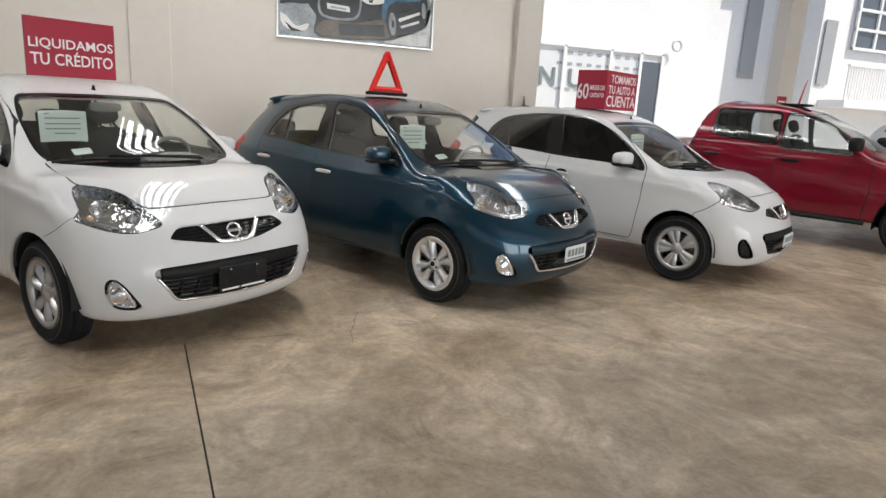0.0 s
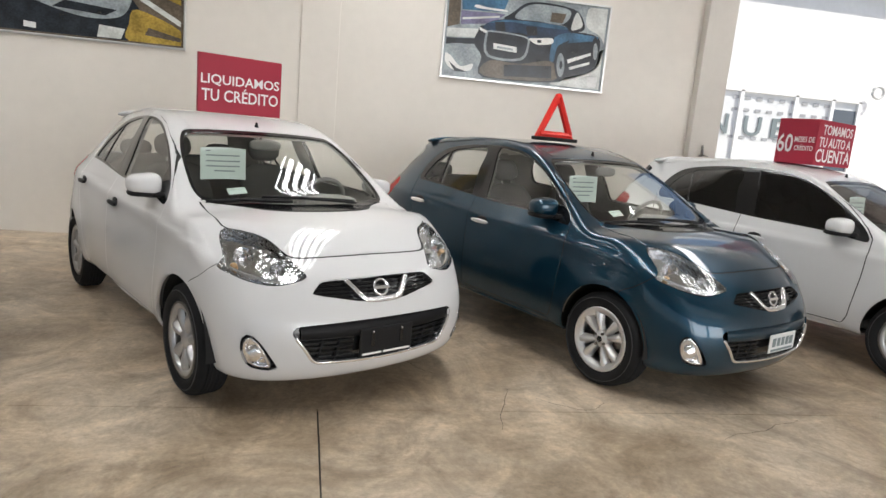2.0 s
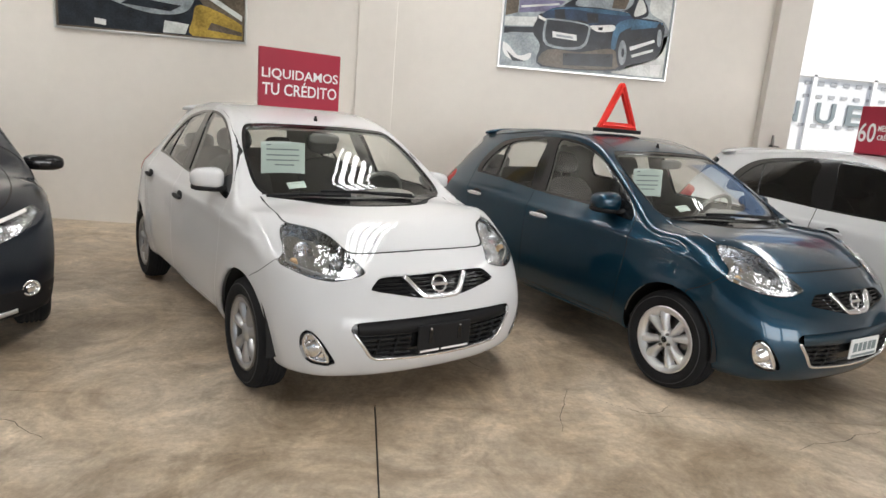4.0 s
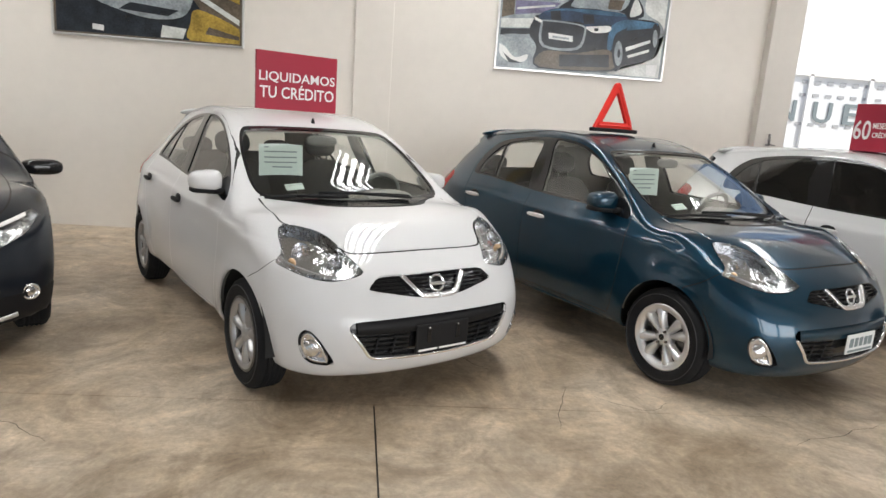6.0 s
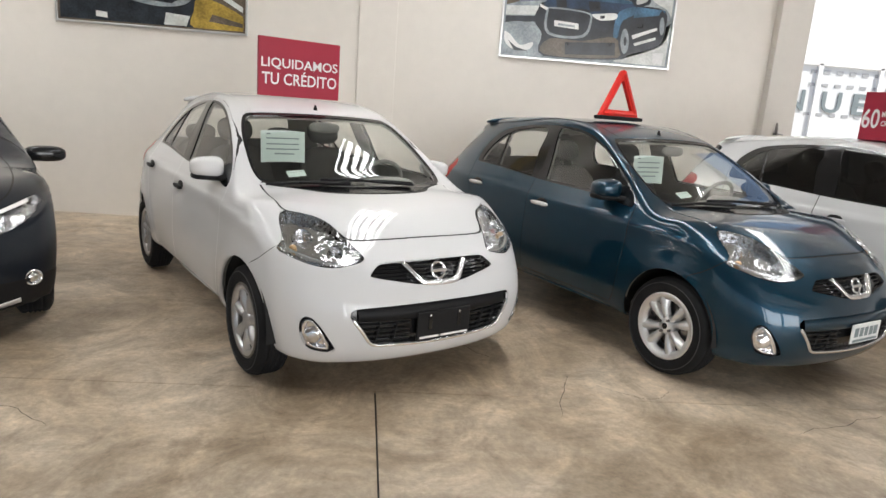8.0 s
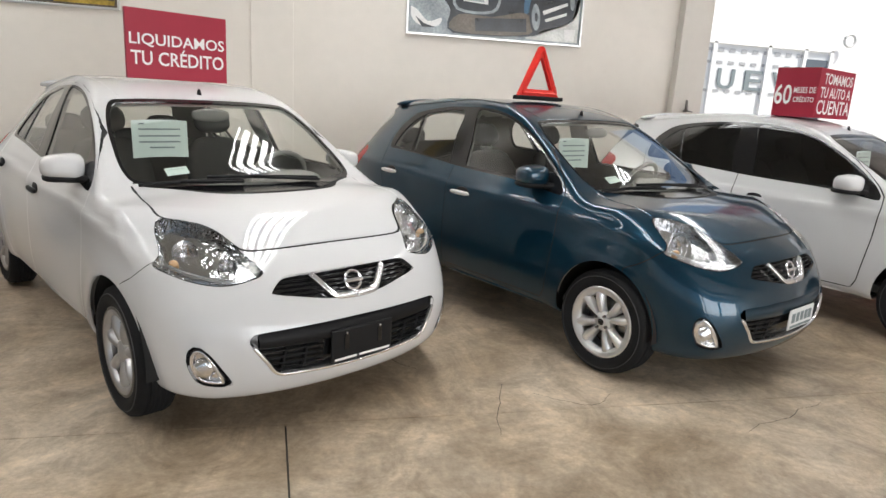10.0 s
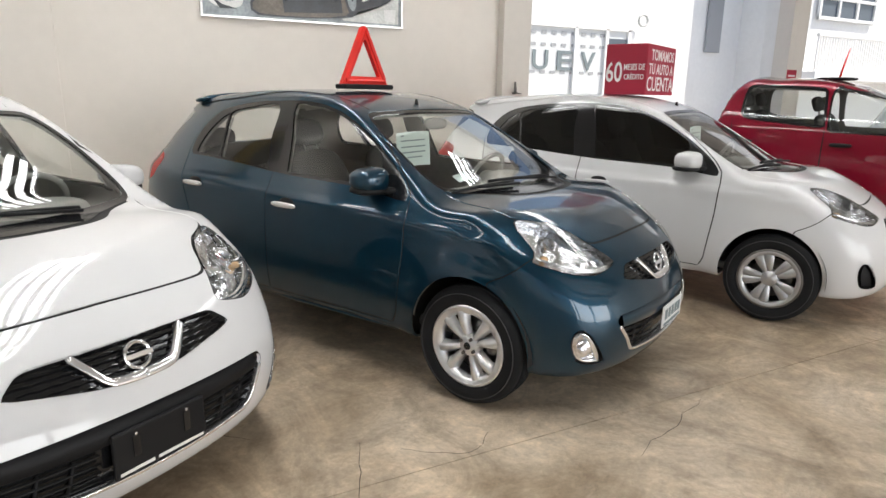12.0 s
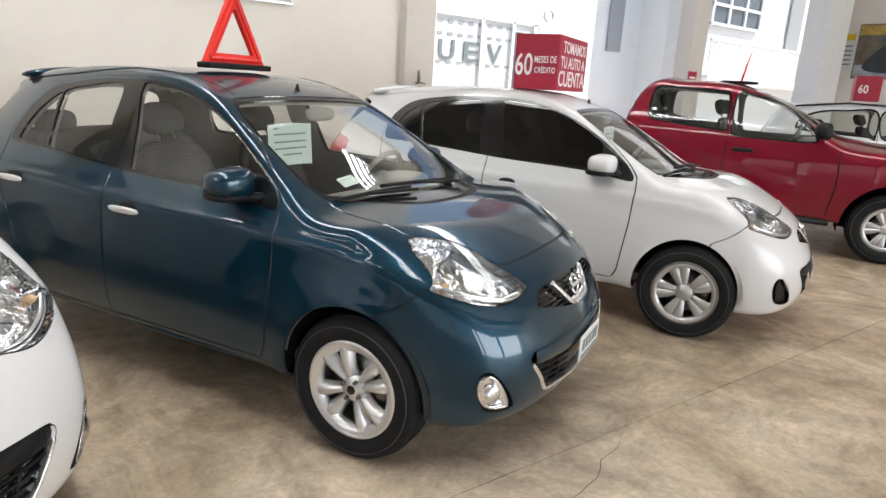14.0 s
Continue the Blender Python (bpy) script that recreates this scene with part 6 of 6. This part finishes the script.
WALL_FACE = Matrix(((1, 0, 0, 0), (0, 0, -1, 0), (0, 1, 0, 0), (0, 0, 0, 1)))
poster("aluminium-framed poster of a dark blue sedan on the wall", Matrix.Translation((1.185, WALL_Y, 2.135)) @ WALL_FACE, 1.99, 0.985, ("grey", [
    ("pale", [(0.878, 1), (1, 1), (1, 0.579), (0.954, 0.662), (0.862, 0.762)]), ("brown", [(0, 0.999), (0.081, 1), (0.084, 0.608), (0.003, 0.563)]),
    ("mid", [(0.081, 1), (0.373, 1), (0.34, 0.801), (0.093, 0.777)]), ("violet", [(0.088, 0.765), (0.353, 0.78), (0.29, 0.659), (0.09, 0.608)]),
    ("white", [(0.176, 0.85), (0.246, 0.833), (0.35, 0.829), (0.351, 0.807), (0.178, 0.814)]), ("pale", [(0.097, 0.688), (0.319, 0.753), (0.321, 0.731), (0.099, 0.664)]),
    ("pale", [(0.006, 0.552), (0.201, 0.579), (0.195, 0.477), (0.006, 0.45)]), ("dark", [(0.005, 0.439), (0.196, 0.466), (0.182, 0.401), (0.007, 0.367)]),
    ("grey", [(0.005, 0.349), (0.194, 0.376), (0.224, 0.245), (0.247, 0.023), (0.005, 0.012)]),
    ("white", [(0.004, 0.259), (0.045, 0.242), (0.109, 0.128), (0.182, 0.172), (0.169, 0.091), (0.089, 0.069), (0.028, 0.128)]),
    ("dark", [(0.037, 0.174), (0.087, 0.102), (0.158, 0.067), (0.078, 0.063)]), ("pale", [(0.68, 0.028), (0.999, 0.012), (0.996, 0.511), (0.951, 0.257), (0.769, 0.097)]),
    ("white", [(0.904, 0.16), (0.973, 0.17), (0.968, 0.035), (0.91, 0.049)]),
    ("dark", [(0.181, 0.408), (0.197, 0.545), (0.256, 0.632), (0.673, 0.623), (0.768, 0.67), (0.949, 0.639), (0.955, 0.37), (0.926, 0.231), (0.751, 0.112), (0.69, 0.052), (0.253, 0.024), (0.231, 0.268)]),
    ("blue", [(0.239, 0.64), (0.367, 0.726), (0.702, 0.728), (0.769, 0.659), (0.663, 0.581), (0.515, 0.538), (0.478, 0.584), (0.26, 0.569)]),
    ("mid", [(0.255, 0.658), (0.39, 0.722), (0.69, 0.726), (0.739, 0.688), (0.554, 0.685), (0.391, 0.7)]), ("dark", [(0.294, 0.677), (0.351, 0.694), (0.365, 0.584), (0.305, 0.576)]),
    ("dark", [(0.485, 0.675), (0.554, 0.678), (0.559, 0.58), (0.5, 0.562)]), ("mid", [(0.669, 0.577), (0.769, 0.659), (0.762, 0.568), (0.713, 0.505), (0.683, 0.309), (0.653, 0.328)]),
    ("dark", [(0.344, 0.729), (0.397, 0.809), (0.472, 0.932), (0.586, 0.966), (0.749, 0.943), (0.821, 0.873), (0.851, 0.71), (0.765, 0.667), (0.701, 0.735), (0.39, 0.725)]),
    ("grey", [(0.412, 0.752), (0.487, 0.911), (0.61, 0.942), (0.753, 0.908), (0.712, 0.745), (0.551, 0.745)]), ("brown", [(0.637, 0.865), (0.729, 0.867), (0.71, 0.754), (0.631, 0.756)]),
    ("pale", [(0.768, 0.744), (0.792, 0.898), (0.824, 0.828), (0.835, 0.74), (0.776, 0.686)]), ("mid", [(0.777, 0.66), (0.946, 0.647), (0.944, 0.598), (0.758, 0.533)]),
    ("grey", [(0.243, 0.522), (0.28, 0.577), (0.482, 0.555), (0.518, 0.477), (0.476, 0.267), (0.265, 0.273)]),
    ("dark", [(0.257, 0.524), (0.283, 0.559), (0.476, 0.541), (0.505, 0.473), (0.465, 0.292), (0.276, 0.297)]), ("white", [(0.295, 0.435), (0.44, 0.419), (0.444, 0.352), (0.299, 0.368)]),
    ("grey", [(0.32, 0.405), (0.419, 0.394), (0.42, 0.371), (0.321, 0.382)]), ("white", [(0.513, 0.533), (0.561, 0.548), (0.655, 0.566), (0.656, 0.503), (0.576, 0.474), (0.535, 0.495)]),
    ("dark", [(0.562, 0.526), (0.591, 0.532), (0.589, 0.498), (0.566, 0.495)]), ("white", [(0.202, 0.602), (0.254, 0.564), (0.245, 0.536), (0.207, 0.566)]),
    ("brown", [(0.277, 0.225), (0.473, 0.23), (0.666, 0.296), (0.695, 0.075), (0.258, 0.043)]), ("dark", [(0.371, 0.198), (0.669, 0.24), (0.677, 0.095), (0.378, 0.064)]),
    ("dark", [(0.763, 0.298), (0.76, 0.142), (0.735, 0.074), (0.705, 0.134), (0.685, 0.287), (0.689, 0.443), (0.713, 0.511), (0.744, 0.451)]),
    ("grey", [(0.751, 0.269), (0.749, 0.167), (0.733, 0.123), (0.713, 0.162), (0.7, 0.262), (0.703, 0.364), (0.718, 0.409), (0.738, 0.369)]),
    ("dark", [(0.737, 0.267), (0.736, 0.232), (0.73, 0.217), (0.723, 0.23), (0.719, 0.265), (0.72, 0.3), (0.725, 0.315), (0.733, 0.302)]),
    ("dark", [(0.96, 0.483), (0.959, 0.368), (0.943, 0.319), (0.923, 0.363), (0.91, 0.476), (0.912, 0.591), (0.927, 0.64), (0.947, 0.596)]),
    ("grey", [(0.952, 0.471), (0.951, 0.399), (0.942, 0.368), (0.93, 0.396), (0.922, 0.466), (0.923, 0.538), (0.932, 0.569), (0.944, 0.541)]),
    ("white", [(0.763, 0.339), (0.908, 0.449), (0.912, 0.418), (0.77, 0.295)]), ("pale", [(0.778, 0.251), (0.909, 0.341), (0.908, 0.309), (0.786, 0.22)])]))
poster("aluminium-framed poster of a dark car passing a yellow wall", Matrix.Translation((-3.715, WALL_Y, 2.13)) @ WALL_FACE, 2.01, 0.985, ("brown", [
    ("dark", [(0.0, 0.0), (0.75, 0.0), (0.72, 0.5), (0.4, 0.7), (0.0, 0.9)]), ("grey", [(0.18, 0.45), (0.36, 0.28), (0.55, 0.22), (0.70, 0.30), (0.72, 0.60), (0.52, 0.85), (0.28, 0.8)]),
    ("dark", [(0.40, 0.52), (0.60, 0.48), (0.69, 0.52), (0.62, 0.72), (0.45, 0.74)]), ("pale", [(0.30, 0.56), (0.34, 0.50), (0.40, 0.55), (0.35, 0.62)]), ("dark", [(0.34, 0.30), (0.60, 0.26), (0.66, 0.33), (0.40, 0.38)]),
    ("pale", [(0.56, 0.03), (0.68, 0.03), (0.70, 0.14), (0.57, 0.16)]), ("white", [(0.20, 0.06), (0.26, 0.05), (0.26, 0.11), (0.20, 0.12)]), ("gold", [(0.72, 0.02), (0.985, 0.02), (0.985, 0.18), (0.76, 0.36), (0.72, 0.2)]),
    ("pale", [(0.74, 0.50), (0.985, 0.22), (0.985, 0.28), (0.74, 0.56)]), ("gold", [(0.76, 0.62), (0.985, 0.45), (0.985, 0.95), (0.76, 0.95)]), ("brown", [(0.80, 0.10), (0.985, 0.06), (0.985, 0.10), (0.82, 0.18)])]))

# ---- end wall: posters ----
EAST_FACE = Matrix(((0, 0, -1, 0), (-1, 0, 0, 0), (0, 1, 0, 0), (0, 0, 0, 1)))
poster("framed poster in muted reds and browns on the end wall", Matrix.Translation((X1, 7.93, 2.05)) @ EAST_FACE, 1.6, 1.0, ("brown", [
    ("gold", [(0.0, 0.8), (1, 0.8), (1, 1), (0, 1)]), ("grey", [(0.0, 0.0), (1, 0.0), (1, 0.3), (0.0, 0.25)]), ("dark", [(0.1, 0.2), (0.3, 0.6), (0.6, 0.65), (0.9, 0.4), (0.85, 0.15), (0.4, 0.1)])]))
M_YELLOW = material("yellow_print", (0.75, 0.50, 0.02), 0.6)
card = tagged(new("wall_notice"), "pale notice card with a yellow heading on the end wall", "notice")
part("card", box((X1 - 0.008, 7.97, 2.2), (X1, 8.17, 2.9), 0.002), M_PLATE, card)
part("yellow_heading", box((X1 - 0.011, 7.98, 2.76), (X1 - 0.008, 8.16, 2.88)), M_YELLOW, card, "yellow heading band")
for k in range(5):
    part("text_bar", box((X1 - 0.010, 8.0, 2.3 + k * 0.085), (X1 - 0.008, 8.14, 2.33 + k * 0.085)), M_PAPER_BAR, card)
card = tagged(new("pillar_notice"), "small red notice fixed to the beige column", "notice")
part("plate", box((9.44, WALL_Y - 0.206, 1.60), (9.66, WALL_Y - 0.2, 1.88), 0.002), M_RED, card)
for k in range(3):
    part("text_bar", box((9.47, WALL_Y - 0.208, 1.66 + k * 0.06), (9.63, WALL_Y - 0.206, 1.685 + k * 0.06)), M_LETTER, card)

# ---- outdoors ----
setting("ground", box((-400, -400, -0.6), (400, 400, -0.26)), M_ASPHALT, "grey asphalt ground around the showroom", "ground")
setting("forecourt", box((X0 - 0.2, WALL_Y + 0.25, -0.27), (45, 15.9, -0.02)), M_CONCRETE, "pale concrete forecourt outside the opening", "pavement")
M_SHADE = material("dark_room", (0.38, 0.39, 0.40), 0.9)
M_WINDOW = material("window_dark_pane", (0.10, 0.12, 0.15), 0.08)


def house(name, label, lo, hi):
    h = tagged(new(name), label, "building")
    part("wall", box(lo, hi), M_WHITE, h, "white rendered wall")
    part("cornice", box((lo[0] - 0.15, lo[1] - 0.25, hi[2] - 0.35), (hi[0] + 0.15, lo[1] + 0.1, hi[2]), 0.02), M_WHITE, h)
    return h


shop = house("shop_building", "white shop building with a glazed front and grey lettering", (2.0, 16.0, -0.26), (18.3, 26.0, 6.3))
part("shop_window", box((6.5, 15.93, 0.3), (13.6, 15.97, 3.25)), M_PLATE, shop, "whitened shop window")
for x in (6.5, 8.3, 10.15, 11.72, 12.8, 13.6):
    part("mullion", box((x - 0.05, 15.86, 0.3), (x + 0.05, 15.95, 3.25), 0.005), M_WHITE, shop)
part("transom", box((6.5, 15.86, 3.2), (13.65, 15.95, 3.32), 0.005), M_WHITE, shop)
part("door_glass", box((12.86, 15.90, 0.0), (13.54, 15.92, 3.0)), M_WINDOW, shop, "dark glazed door")
for r in range(3):
    for c in range(9):
        x = 9.95 + c * 0.33
        if 9.9 < x < 12.7:
            part("window_mark", box((x, 15.915, (3.02, 2.72, 2.02)[r]), (x + 0.16, 15.925, (3.10, 2.79, 2.09)[r])), M_SHADE, shop)
for k, ch in enumerate("NUEV"):
    ob = new("sign_letter", text_mesh(ch, 0.50, 0.50, M_PAPER_BAR, 0.02))
    ob.parent = shop
    ob.matrix_basis = Matrix.Translation((9.65 + 0.80 * k + (0.15 if k else 0), 15.92, 2.36)) @ WALL_FACE
bm = bmesh.new()
tube(bm, [(14.0 + 0.17 * math.cos(a), 15.8, 3.53 + 0.15 * math.sin(a)) for a in np.linspace(0, 2 * math.pi, 17)], 0.035, 6, False)
part("wall_lamp", bm, M_STEEL, shop, "grey round wall lamp")

villa = house("white_house", "white two-storey house with a balcony and gridded window", (18.3, 14.5, -0.26), (34.0, 24.0, 9.0))
w = part("window", box((19.75, 14.44, 3.86), (22.60, 14.48, 5.6)), M_WINDOW, villa, "dark window with a white grid")
for i in range(4):
    x = 19.75 + 2.85 * i / 3
    part("glazing_bar", box((x - 0.05, 14.38, 3.80), (x + 0.05, 14.46, 5.66), 0.005), M_WHITE, w)
for i in range(4):
    z = 3.86 + 1.74 * i / 3
    part("glazing_bar", box((19.7, 14.37, z - 0.045), (22.65, 14.45, z + 0.045), 0.005), M_WHITE, w)
part("tall_window", box((18.45, 14.44, 2.7), (18.95, 14.48, 4.6)), M_SHADE, villa, "grey tall window")
part("shutter", box((24.6, 14.42, 3.0), (25.5, 14.48, 5.8)), M_SHADE, villa, "grey shutter")
part("balcony_slab", box((18.7, 13.6, 2.0), (27.2, 14.5, 2.25), 0.02), M_WHITE, villa)
rail = part("balcony_rail", box((18.7, 13.62, 3.22), (27.2, 13.72, 3.30), 0.01), M_WHITE, villa, "white balcony railing")
for i in range(72):
    x = 18.75 + 8.4 * i / 71
    part("baluster", box((x - 0.02, 13.65, 2.25), (x + 0.02, 13.69, 3.23)), M_WHITE, rail)
part("grey_panel", box((16.75, 15.9, 2.8), (17.35, 15.98, 5.2)), M_SHADE, shop, "grey tall panel")

# small tap on the end pier
tap = tagged(new("wall_tap"), "small dark metal tap on the beige pier", "tap")
part("stem", tube(bmesh.new(), [(4.580, WALL_Y - 0.12, 1.47), (4.580, WALL_Y - 0.17, 1.47), (4.570, WALL_Y - 0.18, 1.52), (4.565, WALL_Y - 0.18, 1.60)], [0.014, 0.016, 0.02, 0.012], 8), M_STEELDARK, tap, "", True)
part("lever", tube(bmesh.new(), [(4.580, WALL_Y - 0.175, 1.475), (4.660, WALL_Y - 0.175, 1.465)], 0.009, 6), M_STEELDARK, tap, "", True)
